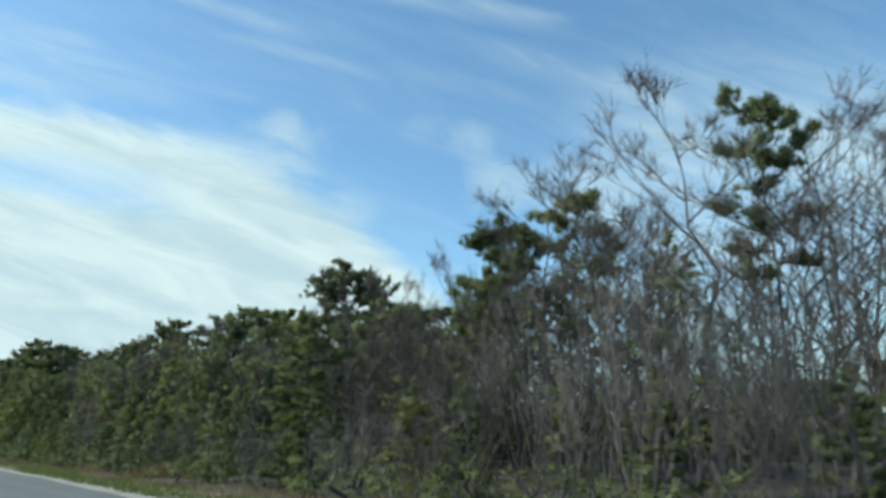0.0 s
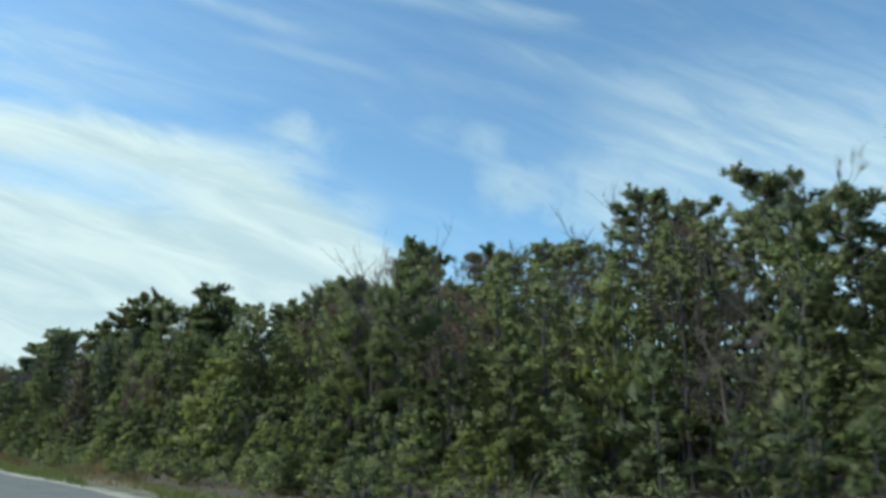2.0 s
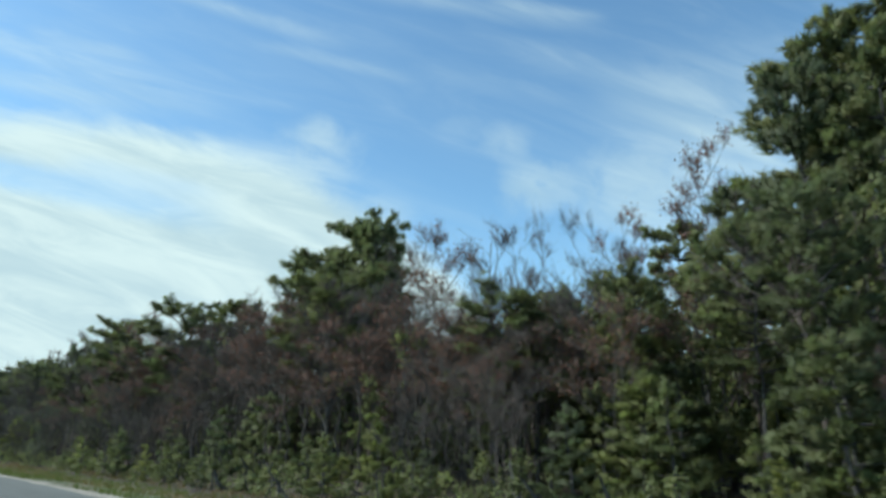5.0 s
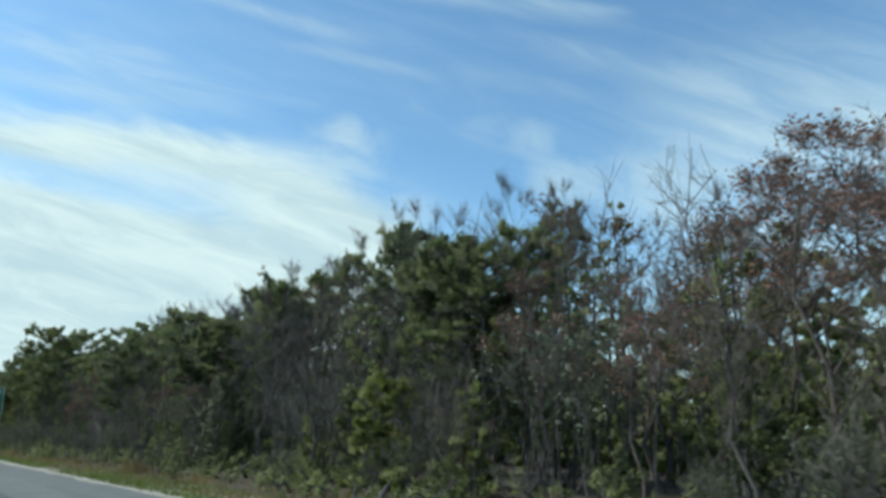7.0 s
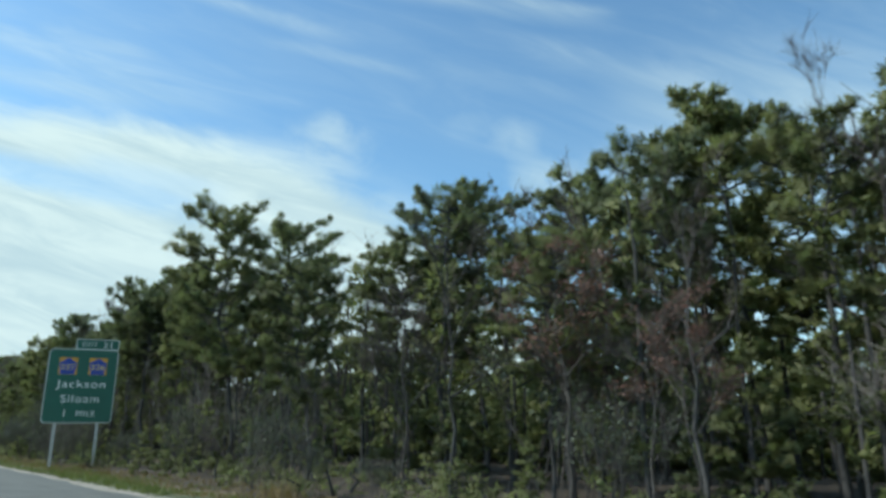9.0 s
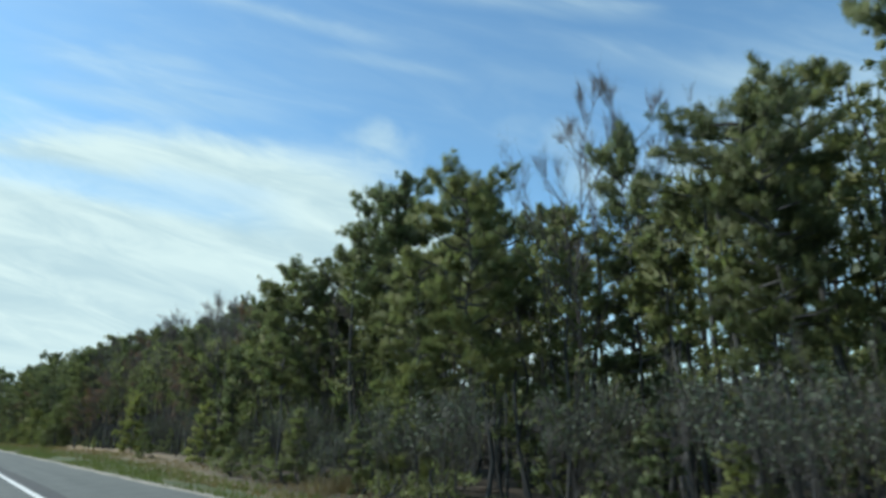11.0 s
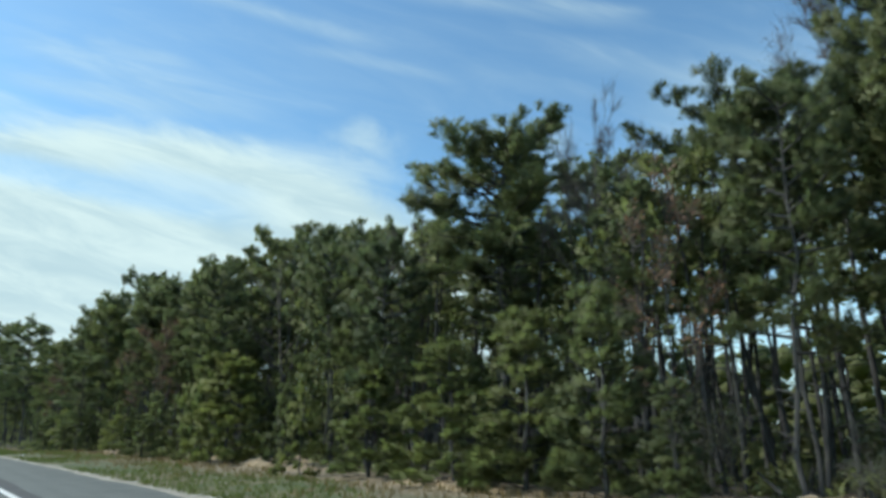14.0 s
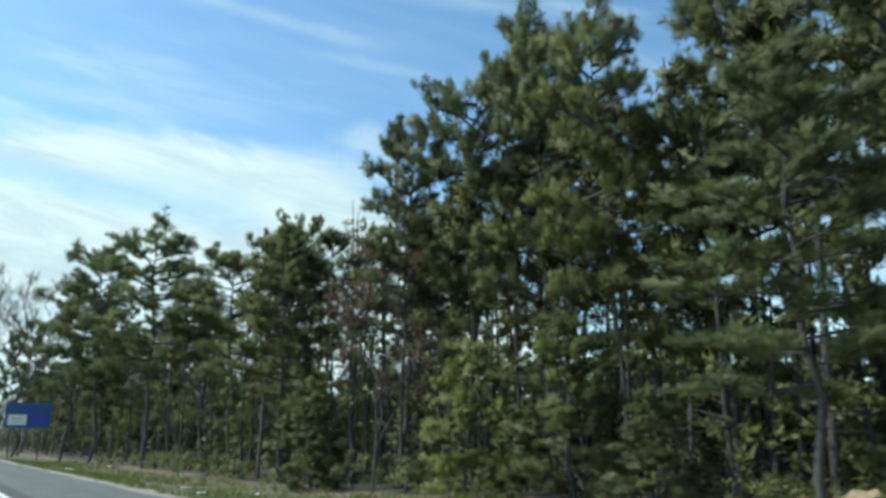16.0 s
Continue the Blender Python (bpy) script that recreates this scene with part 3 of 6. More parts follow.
def make_tiered(seed, label, tiers, h=12.0, radius=3.1, low=0.55, size=0.23):
    """An old pine whose crown is a stack of flat open layers with sky between them."""
    rng = random.Random(seed)
    wood, crown = Shape(), Shape(False)
    line = trunk_line(rng, h * 0.96, 0.5, 0.16)
    wood.tube(line, [0.16 * (1 - 0.82 * i / 7) for i in range(8)], 7)
    crown.core = along(line, low)
    for k in range(tiers):
        rel = k / (tiers - 1)
        t = low + (0.97 - low) * rel
        wide = radius * (1.05 - 0.40 * rel ** 2) * rng.uniform(0.75, 1.05)
        for limb_no in range(5):
            ang = limb_no * 1.257 + k * 0.8 + rng.uniform(-0.5, 0.5)
            reach = wide * rng.uniform(0.45, 1.1)
            start = along(line, t - 0.03)
            end = start + Vector((math.cos(ang) * reach, math.sin(ang) * reach, 0.35 + rng.uniform(-0.15, 0.25)))
            limb = bent(rng, start, end, 3, 0.07 * reach)
            wood.tube(limb, [0.065, 0.045, 0.028, 0.012], 4)
            twigs_with_puffs(rng, wood, crown, limb, 4 + int(reach * 2.4), 0.62, size, False, 0.62, 0.30)
    for k in range(8):
        a = k * 2.4
        crown.puff(rng, along(line, 0.985) + Vector((math.cos(a) * 0.15 * k, math.sin(a) * 0.15 * k, 0.12 - 0.03 * k)), 0.28, False, 0.6)
    for _ in range(12):
        p = along(line, rng.uniform(0.2, low))
        a = rng.uniform(0, 6.28)
        reach = rng.uniform(0.4, 1.8)
        wood.tube(bent(rng, p, p + Vector((math.cos(a) * reach, math.sin(a) * reach, rng.uniform(-0.2, 0.3))), 2, 0.08), [0.028, 0.018, 0.007], 3)
    return tree_of("pine_tree", (("trunk", wood, M_BARK), ("crown", crown, M_PINE)), label, h=h)


def make_young(seed, mat, label, h=6.0, radius=1.7, boughs=36, fine=True, size=0.185):
    """A young pine with boughs down to the ground, each bough a row of upturned needle bunches."""
    rng = random.Random(seed)
    wood, crown = Shape(), Shape(False)
    line = trunk_line(rng, h * 0.94, 0.15, 0.06)
    wood.tube(line, [0.08 * (1 - 0.85 * i / 7) for i in range(8)], 6)
    crown.core = along(line, 0.3)
    for k in range(boughs):
        t = 0.05 + 0.90 * (k + rng.random()) / boughs
        reach = radius * (1.08 - 0.85 * t ** 1.25) * rng.uniform(0.55, 1.2)
        ang = k * 2.4 + rng.uniform(-0.5, 0.5)
        start = along(line, t)
        end = start + Vector((math.cos(ang) * reach, math.sin(ang) * reach, rng.uniform(-0.05, 0.45) * reach))
        limb = bent(rng, start, end, 2, 0.07 * reach)
        wood.tube(limb, [0.025, 0.016, 0.008], 3)
        twigs_with_puffs(rng, wood, crown, limb, 1 + int(reach * 2.3), 0.34, size, fine, 0.85, 0.4)
    for k in range(5):
        crown.puff(rng, along(line, 0.90 + 0.02 * k) + Vector((rng.gauss(0, 0.08), rng.gauss(0, 0.08), 0.1)), 0.16, fine, 1.3)
    return tree_of("young_pine", (("trunk", wood, M_BARK), ("crown", crown, mat)), label, h=h)


def make_cedar(seed, mat, label, h=9.0, radius=1.9):
    """A dense dark cedar with upswept plumes and a ragged pointed top."""
    rng = random.Random(seed)
    wood, crown = Shape(), Shape(False)
    line = trunk_line(rng, h * 0.96, 0.15, 0.05)
    wood.tube(line, [0.14 * (1 - 0.88 * i / 7) for i in range(8)], 6)
    for k in range(84):
        t = 0.04 + 0.95 * (k + rng.random()) / 84
        reach = radius * (1.08 - t) ** 0.75 * rng.uniform(0.5, 1.25)
        ang = k * 2.4 + rng.uniform(-0.5, 0.5)
        start = along(line, t * 0.93)
        end = start + Vector((math.cos(ang) * reach, math.sin(ang) * reach, reach * rng.uniform(0.5, 1.1)))
        wood.tube([start, end], [0.022, 0.008], 3)
        out = Vector((math.cos(ang) * 0.6, math.sin(ang) * 0.6, 1.2))
        for c in range(max(3, int(reach * 4.5))):
            f = rng.uniform(0.3, 1.0)
            q = start.lerp(end, f) + Vector((rng.gauss(0, 0.12), rng.gauss(0, 0.12), rng.gauss(0, 0.12)))
            crown.blob(rng, q, 0.08, 0.16)
            crown.tuft(rng, q, out, 0.34, 18, 0.022, 0.55)
        for f in (0.0, 0.25, 0.5):
            crown.tuft(rng, end + out.normalized() * 0.35 * f, out, 0.30, 4, 0.03, 0.3)
    return tree_of("cedar_tree", (("trunk", wood, M_BARK), ("crown", crown, mat)), label, h=h)


def branch_out(rng, shape, twigs, start, way, length, radius, depth, ends, fork=3):
    """Forking bare branches; the outermost go into twigs."""
    bow = way + Vector((rng.gauss(0, 0.18), rng.gauss(0, 0.18), rng.gauss(0.10, 0.12)))
    mid = start + way * length * 0.5
    end = mid + bow.normalized() * length * 0.5
    target = twigs if depth <= 1 else shape
    if depth <= 1:
        target.tube([start, end], [radius, radius * 0.5], 3)
        mid = start.lerp(end, 0.5)
    else:
        target.tube([start, mid, end], [radius, radius * 0.72, radius * 0.42], 3 if depth < 3 else 5)
    if depth == 0:
        ends.append(end)
        for _ in range(5):
            twig = (end - start).normalized() + Vector((rng.gauss(0, 0.5), rng.gauss(0, 0.5), rng.gauss(0.1, 0.4)))
            twigs.sliver(rng, start.lerp(end, rng.uniform(0.2, 1.0)), twig.normalized() * rng.uniform(0.3, 0.7), 0.008)
        return
    for k in range(fork + (1 if rng.random() < 0.5 else 0)):
        f = rng.uniform(0.35, 1.0)
        p = start.lerp(mid, f * 2) if f < 0.5 else mid.lerp(end, f * 2 - 1)
        new_way = way.normalized() + Vector((rng.gauss(0, 0.36), rng.gauss(0, 0.36), rng.gauss(0.26, 0.24)))
        new_way.normalize()
        branch_out(rng, shape, twigs, p, new_way, length * rng.uniform(0.48, 0.72), max(radius * 0.5, 0.008), depth - 1, ends, fork)


def make_bare(seed, bark, twig_mat, label, h=12.0, stems=1, leaves=None, leaf_size=0.13, leaf_count=0, limbs=9, low=0.35, fork=3, name="bare_tree"):
    """A leafless tree: leaning stems, forking limbs and fine twigs; some keep dry leaves or buds."""
    rng = random.Random(seed)
    wood, twigs, leafage = Shape(), Shape(), Shape(False)
    ends = []
    for s in range(stems):
        lean = 0.5 if stems == 1 else 1.6
        top = Vector((rng.gauss(0, lean), rng.gauss(0, lean), h * rng.uniform(0.85, 0.97)))
        line = bent(rng, Vector((rng.gauss(0, 0.12) * (stems - 1), rng.gauss(0, 0.12) * (stems - 1), -0.5)), top, 7, 0.16)
        r = 0.095 if stems == 1 else 0.05
        wood.tube(line, [r * (1 - 0.9 * i / 7) for i in range(8)], 6)
        for k in range(limbs):
            t = low + (0.97 - low) * (k + rng.random()) / limbs
            a = k * 2.4 + rng.uniform(-0.7, 0.7)
            way = Vector((math.cos(a), math.sin(a), rng.uniform(0.5, 1.3))).normalized()
            length = h * 0.25 * (1.15 - 0.62 * t) * rng.uniform(0.7, 1.2)
            branch_out(rng, wood, twigs, along(line, t), way, length, 0.045 * (1.2 - t * 0.7), 3, ends, fork)
    if leaves is not None and ends:
        for _ in range(leaf_count):
            p = rng.choice(ends) + Vector((rng.gauss(0, 0.22), rng.gauss(0, 0.22), rng.gauss(0, 0.18)))
            leafage.leaf(rng, p, leaf_size * rng.uniform(0.7, 1.3))
    return tree_of(name, (("trunk", wood, bark), ("fine_branching", twigs, twig_mat), ("foliage", leafage, leaves)), label, h=h)


def make_shrub(seed, bark, label, leaves=None, h=3.0, stems=11, leaf_count=0):
    """A thicket of arching bare stems."""
    rng = random.Random(seed)
    wood, twigs, leafage = Shape(), Shape(), Shape(False)
    ends = []
    for s in range(stems):
        a = rng.uniform(0, 6.28)
        way = Vector((math.cos(a) * rng.uniform(0.2, 0.9), math.sin(a) * rng.uniform(0.2, 0.9), 1.0)).normalized()
        start = Vector((rng.gauss(0, 0.35), rng.gauss(0, 0.35), -0.15))
        branch_out(rng, wood, twigs, start, way, h * rng.uniform(0.5, 0.85), 0.017, 3, ends, 2)
    if leaves is not None:
        for _ in range(leaf_count):
            p = rng.choice(ends) + Vector((rng.gauss(0, 0.2), rng.gauss(0, 0.2), rng.gauss(0, 0.2)))
            leafage.leaf(rng, p, rng.uniform(0.06, 0.12))
    return tree_of("thicket_shrub", (("branchwork", wood, bark), ("fine_branching", twigs, bark), ("foliage", leafage, leaves)), label, "shrub")


PINE_LABEL = "tall green pine with bare lower trunk at the woods edge"
FLAT_LABEL = "tall old pine with flat open layered crown"
FORMS = {
    "pine": [make_pine(11, 0.36, M_PINE, PINE_LABEL, 36), make_pine(12, 0.42, M_PINE, PINE_LABEL, 34, radius=2.4),
             make_pine(13, 0.28, M_PINE, PINE_LABEL, 38, radius=2.7), make_pine(14, 0.46, M_PINE, PINE_LABEL, 32, radius=2.7, top_heavy=True),
             make_pine(15, 0.38, M_PINE, PINE_LABEL, 36, radius=2.5)],
    "near_pine": [make_pine(18, 0.40, M_PINE, PINE_LABEL, 34, fine=True, girth=0.095), make_pine(19, 0.30, M_PINE, PINE_LABEL, 36, fine=True, girth=0.10),
                  make_pine(20, 0.46, M_PINE, PINE_LABEL, 32, radius=2.7, top_heavy=True, fine=True, girth=0.095),
                  make_pine(24, 0.36, M_PINE, PINE_LABEL, 33, radius=2.5, fine=True, girth=0.11)],
    "dome_pine": [make_pine(25, 0.54, M_PINE, "tall old pine with dense rounded crown on a bare trunk", 46, radius=2.7, girth=0.17, fine=True),
                  make_pine(26, 0.50, M_PINE, "tall old pine with dense rounded crown on a bare trunk", 46, radius=2.7, girth=0.17)],
    "flat_pine": [make_tiered(21, FLAT_LABEL, 6), make_tiered(22, FLAT_LABEL, 7, radius=2.9), make_tiered(23, FLAT_LABEL, 5, low=0.62)],
    "young_pine": [make_young(31, M_YOUNG, "young yellow-green pine with boughs to the ground"),
                   make_young(32, M_YOUNG, "young yellow-green pine with boughs to the ground", radius=1.9),
                   make_young(33, M_PINE, "young dull green pine with boughs to the ground", radius=1.6)],
    "lime_pine": [make_young(35, M_LIME, "young pine with bright lime-yellow boughs", radius=1.9)],
    "cedar": [make_cedar(41, M_CEDAR, "dense dark green cedar with pointed ragged top"), make_cedar(42, M_CEDAR, "dense dark green cedar with pointed ragged top")],
    "rusty_cedar": [make_cedar(43, M_RUST, "rust-brown cedar with dying foliage")],
    "bare_tree": [make_bare(51, M_GREY, M_TWIG, "leafless grey hardwood tree with fine brown twigs"),
                  make_bare(52, M_GREY, M_TWIG, "leafless grey hardwood tree with fine brown twigs", stems=3, limbs=5),
                  make_bare(53, M_PALE, M_GREY, "leafless hardwood tree with bark coloured pale as if sunlit", limbs=8),
                  make_bare(54, M_GREY, M_GREY, "leafless leaning grey hardwood tree", limbs=10, low=0.25)],
    "maple": [make_bare(61, M_GREY, M_TWIG, "leafless maple with reddish spring buds", leaves=M_BUD, leaf_size=0.11, leaf_count=1500, name="maple_tree"),
              make_bare(62, M_GREY, M_TWIG, "leafless maple with reddish spring buds", stems=2, limbs=6, leaves=M_BUD, leaf_size=0.11, leaf_count=1500, name="maple_tree")],
    "oak": [make_bare(71, M_BARK, M_TWIG, "oak still holding dry brown leaves", leaves=M_OAK, leaf_count=1000, leaf_size=0.16, low=0.2, limbs=11, name="oak_tree"),
            make_bare(72, M_BARK, M_TWIG, "oak still holding dry brown leaves", leaves=M_OAK, leaf_count=900, leaf_size=0.16, low=0.15, limbs=11, name="oak_tree")],
    "bare_shrub": [make_shrub(81, M_GREY, "tangled leafless grey thicket"), make_shrub(82, M_PALE, "tangled leafless thicket with pale dead branches"),
                   make_shrub(83, M_TWIG, "tangled leafless brown thicket")],
    "pole_pine": [make_pine(16, 0.55, M_PINE, "slender pine with long bare trunk inside the woods", 14, radius=1.8, girth=0.085),
                  make_pine(17, 0.60, M_PINE, "slender pine with long bare trunk inside the woods", 13, radius=1.7, girth=0.085)],
    "small_pine": [make_young(34, M_PINE, "small dull green pine in the undergrowth", radius=1.8, boughs=20),
                   make_young(36, M_YOUNG, "small yellow-green pine in the undergrowth", radius=1.8, boughs=20)],
    "back_pine": [make_young(37, M_PINE, "small dull green pine in the undergrowth", radius=1.8, boughs=18, fine=False),
                  make_young(38, M_PINE, "small dull green pine in the undergrowth", radius=1.8, boughs=18, fine=False)],
    "back_bare": [make_bare(55, M_GREY, M_TWIG, "slim leafless tree standing back in the woods", fork=2, limbs=8, low=0.3),
                  make_bare(56, M_BARK, M_TWIG, "slim leafless tree standing back in the woods", fork=2, limbs=8, low=0.3)],
    "leafy_shrub": [make_shrub(84, M_GREY, "dull olive thicket of fine twigs and small leaves", M_SHRUBLEAF, leaf_count=620, stems=9)],
}
HEIGHTS = {"pine": 12.0, "near_pine": 12.0, "dome_pine": 12.0, "back_pine": 6.0, "flat_pine": 12.0, "young_pine": 6.0, "lime_pine": 6.0, "cedar": 9.0, "rusty_cedar": 9.0,
           "pole_pine": 12.0, "small_pine": 6.0, "back_bare": 12.0, "bare_tree": 12.0, "maple": 12.0, "oak": 12.0, "bare_shrub": 3.0, "leafy_shrub": 3.0}
RADII = {"pine": 2.6, "near_pine": 2.6, "dome_pine": 2.7, "back_pine": 1.9, "flat_pine": 3.1, "young_pine": 1.9, "lime_pine": 2.0, "cedar": 2.0, "rusty_cedar": 2.0,
         "pole_pine": 1.8, "small_pine": 1.9, "back_bare": 2.9, "bare_tree": 2.9, "maple": 2.9, "oak": 2.9, "bare_shrub": 1.8, "leafy_shrub": 1.8}
planted = []
plant_rng = random.Random(99)


def plant(kind, x, y, h, r=0.0, pick=None):
    """Stands a tree of the kind with its foot at x, y, h metres high and r metres in crown radius."""
    if kind == "pine" and x - road_x(y) < 19.0:
        kind = "near_pine"
    if kind == "small_pine" and x - road_x(y) > 12.2:
        kind = "back_pine"
    forms = FORMS[kind]
    choice = plant_rng.randrange(len(forms)) if pick is None else pick
    if kind == "bare_tree" and pick is None and choice == 2 and y > 286:
        choice = 0
    if kind == "small_pine" and y > 170:
        choice = 0
    ob = forms[choice]
    sz = h / HEIGHTS[kind]
    sx = r / RADII[kind] if r else sz
    sx = min(max(sx, sz * 0.6), sz * 1.4)
    m = pose(x, y, ground_at(x, y), 0, 0, plant_rng.uniform(0, 360)) @ Matrix.Diagonal((sx, sx, sz, 1))
    if ob.name not in planted:
        planted.append(ob.name)
        ob.matrix_basis = m
    else:
        copy_thing(ob, pose(0, 0, 0)).matrix_basis = m
    return ob

# from 0 to 50 m along the way
plant("pole_pine", 17.5, 6.4, 10.7, 1.3, 0)
plant("bare_shrub", 11.7, 4.0, 2.9, 1.0)
plant("bare_tree", 15.2, 4.9, 9.0, 2.7)
plant("bare_shrub", 12.3, 5.7, 3.6, 1.2)
plant("bare_shrub", 12.3, 7.4, 3.6, 1.3)
plant("bare_tree", 18.4, 8.6, 12.6, 3.5)
plant("bare_shrub", 12.9, 9.9, 3.6, 1.3)
plant("bare_shrub", 13.6, 12.9, 4.0, 1.6)
plant("bare_tree", 20.6, 13.1, 12.5, 3.2)
plant("lime_pine", 13.2, 15.0, 2.8, 1.3)
plant("pole_pine", 24.7, 16.8, 12.6, 2.1)
plant("pine", 18.8, 17.8, 7.7, 1.3)
plant("bare_tree", 22.8, 18.5, 13.4, 4.1)
plant("pole_pine", 22.9, 19.5, 11.4, 1.4)
plant("bare_tree", 24.9, 21.4, 12.7, 1.5)
plant("lime_pine", 13.0, 21.7, 2.7, 1.0)
plant("pole_pine", 25.0, 21.9, 11.8, 2.2)
plant("flat_pine", 27.1, 24.4, 13.2, 1.8)
plant("pine", 16.6, 26.0, 7.0, 2.8)
plant("bare_tree", 18.8, 26.0, 9.7, 1.8)
plant("bare_tree", 28.3, 28.8, 13.5, 2.0)
plant("pine", 27.9, 29.0, 9.2, 2.8)
plant("bare_shrub", 13.3, 30.6, 1.9, 1.2)
plant("pine", 19.2, 31.0, 6.2, 1.3)
plant("pine", 21.4, 31.4, 6.0, 1.2)
plant("bare_shrub", 13.4, 32.2, 1.6, 1.4)
plant("cedar", 18.4, 33.2, 5.8, 1.4)
plant("bare_shrub", 13.0, 34.1, 1.0, 0.9)
plant("bare_tree", 28.5, 34.6, 12.8, 1.9)
plant("pine", 27.5, 34.6, 9.8, 2.9)
plant("rusty_cedar", 19.6, 36.3, 5.9, 0.5)
plant("pine", 33.1, 39.0, 11.6, 2.8)
plant("pine", 27.7, 39.8, 9.8, 1.5)
plant("young_pine", 17.8, 41.7, 3.5, 1.3)
plant("bare_tree", 15.8, 42.8, 5.2, 0.5)
plant("pine", 19.8, 43.5, 6.9, 1.3)
plant("young_pine", 13.8, 43.9, 2.6, 1.0)
plant("bare_tree", 20.9, 44.0, 9.5, 2.6)
plant("young_pine", 15.9, 45.0, 4.7, 1.6)
plant("bare_tree", 16.5, 46.0, 8.1, 2.6)
plant("bare_shrub", 13.9, 47.1, 2.7, 0.6)
plant("pine", 24.0, 48.4, 10.3, 1.6)
# from 50 to 100 m along the way
plant("young_pine", 20.0, 50.5, 7.3, 1.8)
plant("pine", 39.8, 51.0, 17.3, 1.3)
plant("dome_pine", 34.8, 49.8, 17.0, 3.5, 1)
plant("young_pine", 19.1, 53.5, 6.6, 2.1)
plant("pine", 32.2, 54.2, 12.8, 2.0)
plant("pine", 27.1, 55.0, 12.4, 2.0)
plant("bare_tree", 32.2, 55.2, 12.4, 0.7)
plant("young_pine", 17.2, 55.4, 3.5, 1.3)
plant("pine", 22.2, 57.3, 8.7, 1.4)
plant("bare_tree", 17.3, 58.6, 4.1, 1.1)
plant("bare_tree", 22.8, 60.0, 9.2, 1.8)
plant("bare_tree", 32.3, 60.4, 13.5, 1.2)
plant("pine", 28.3, 61.3, 10.8, 1.6)
plant("pine", 35.4, 63.7, 14.4, 3.0)
plant("young_pine", 20.4, 64.1, 6.8, 1.3)
plant("young_pine", 15.4, 65.4, 1.8, 1.5)
plant("maple", 30.4, 65.8, 11.6, 2.2)
plant("young_pine", 18.4, 66.4, 4.5, 1.6)
plant("bare_tree", 19.5, 69.8, 7.1, 1.1)
plant("pine", 16.9, 70.0, 7.4, 1.3)
plant("young_pine", 13.0, 70.1, 1.2, 0.7)
plant("maple", 20.5, 70.9, 7.9, 1.6)
plant("flat_pine", 41.0, 71.0, 16.2, 2.8)
plant("pine", 29.5, 71.5, 11.6, 2.7)
plant("flat_pine", 37.5, 72.2, 16.3, 3.4)
plant("bare_tree", 21.5, 72.4, 9.1, 1.6)
plant("young_pine", 14.5, 72.6, 2.4, 0.6)
plant("young_pine", 15.1, 76.1, 2.1, 1.2)
plant("pine", 30.6, 77.0, 12.3, 1.3)
plant("pine", 26.6, 77.3, 9.8, 1.3)
plant("young_pine", 20.6, 77.6, 7.6, 2.1)
plant("young_pine", 22.6, 80.3, 7.4, 1.8)
plant("pine", 27.4, 81.0, 11.9, 2.0)
plant("bare_tree", 38.1, 82.0, 15.0, 2.6)
plant("young_pine", 16.6, 82.7, 4.5, 1.4)
plant("maple", 21.7, 83.3, 9.1, 1.4)
plant("maple", 35.7, 84.3, 14.0, 2.9)
plant("young_pine", 18.7, 84.5, 3.7, 1.7)
plant("pine", 19.5, 86.0, 8.8, 1.3)
plant("young_pine", 17.7, 86.3, 5.7, 2.1)
plant("flat_pine", 38.7, 87.0, 15.6, 2.8)
plant("flat_pine", 26.7, 87.2, 11.8, 1.7)
plant("maple", 32.7, 89.3, 14.6, 2.2)
plant("pine", 34.7, 90.0, 16.4, 1.3)
plant("young_pine", 19.7, 90.6, 6.2, 1.8)
plant("pine", 26.7, 91.1, 11.4, 1.3)
plant("bare_tree", 30.7, 91.7, 12.7, 1.1)
plant("flat_pine", 37.7, 93.6, 17.5, 2.5)
plant("pine", 26.7, 93.9, 11.3, 1.7)
plant("maple", 16.7, 94.3, 6.2, 1.0)
plant("pine", 32.7, 95.7, 13.9, 2.8)
plant("pine", 19.7, 95.8, 8.3, 1.0)
plant("bare_tree", 30.6, 96.0, 13.3, 2.6)
plant("young_pine", 16.7, 97.1, 5.4, 1.8)
plant("young_pine", 13.7, 97.9, 1.0, 0.7)
plant("pine", 21.7, 98.0, 9.1, 1.2)
plant("young_pine", 16.7, 98.9, 4.3, 1.3)
# from 100 to 150 m along the way
plant("young_pine", 13.7, 100.1, 1.0, 0.5)
plant("pine", 29.7, 100.3, 12.2, 1.5)
plant("flat_pine", 22.7, 102.1, 10.4, 1.7)
plant("young_pine", 20.7, 103.1, 6.8, 1.7)
plant("pine", 36.7, 103.7, 15.5, 2.6)
plant("pine", 32.7, 103.9, 13.6, 2.1)
plant("pine", 26.7, 105.0, 13.1, 1.3)
plant("young_pine", 13.7, 106.6, 1.4, 0.5)
plant("pine", 23.7, 106.7, 13.2, 2.3)
plant("pine", 25.9, 107.0, 14.3, 1.3)
plant("cedar", 20.7, 108.4, 10.5, 1.6)
plant("pine", 20.6, 111.1, 7.8, 1.0)
plant("cedar", 19.6, 111.4, 9.6, 1.8)
plant("young_pine", 17.6, 111.7, 4.4, 1.4)
plant("bare_tree", 39.5, 112.0, 16.4, 2.6)
plant("young_pine", 16.6, 113.6, 3.4, 1.1)
plant("flat_pine", 29.6, 114.4, 15.2, 3.1)
plant("pine", 22.6, 114.7, 11.2, 1.4)
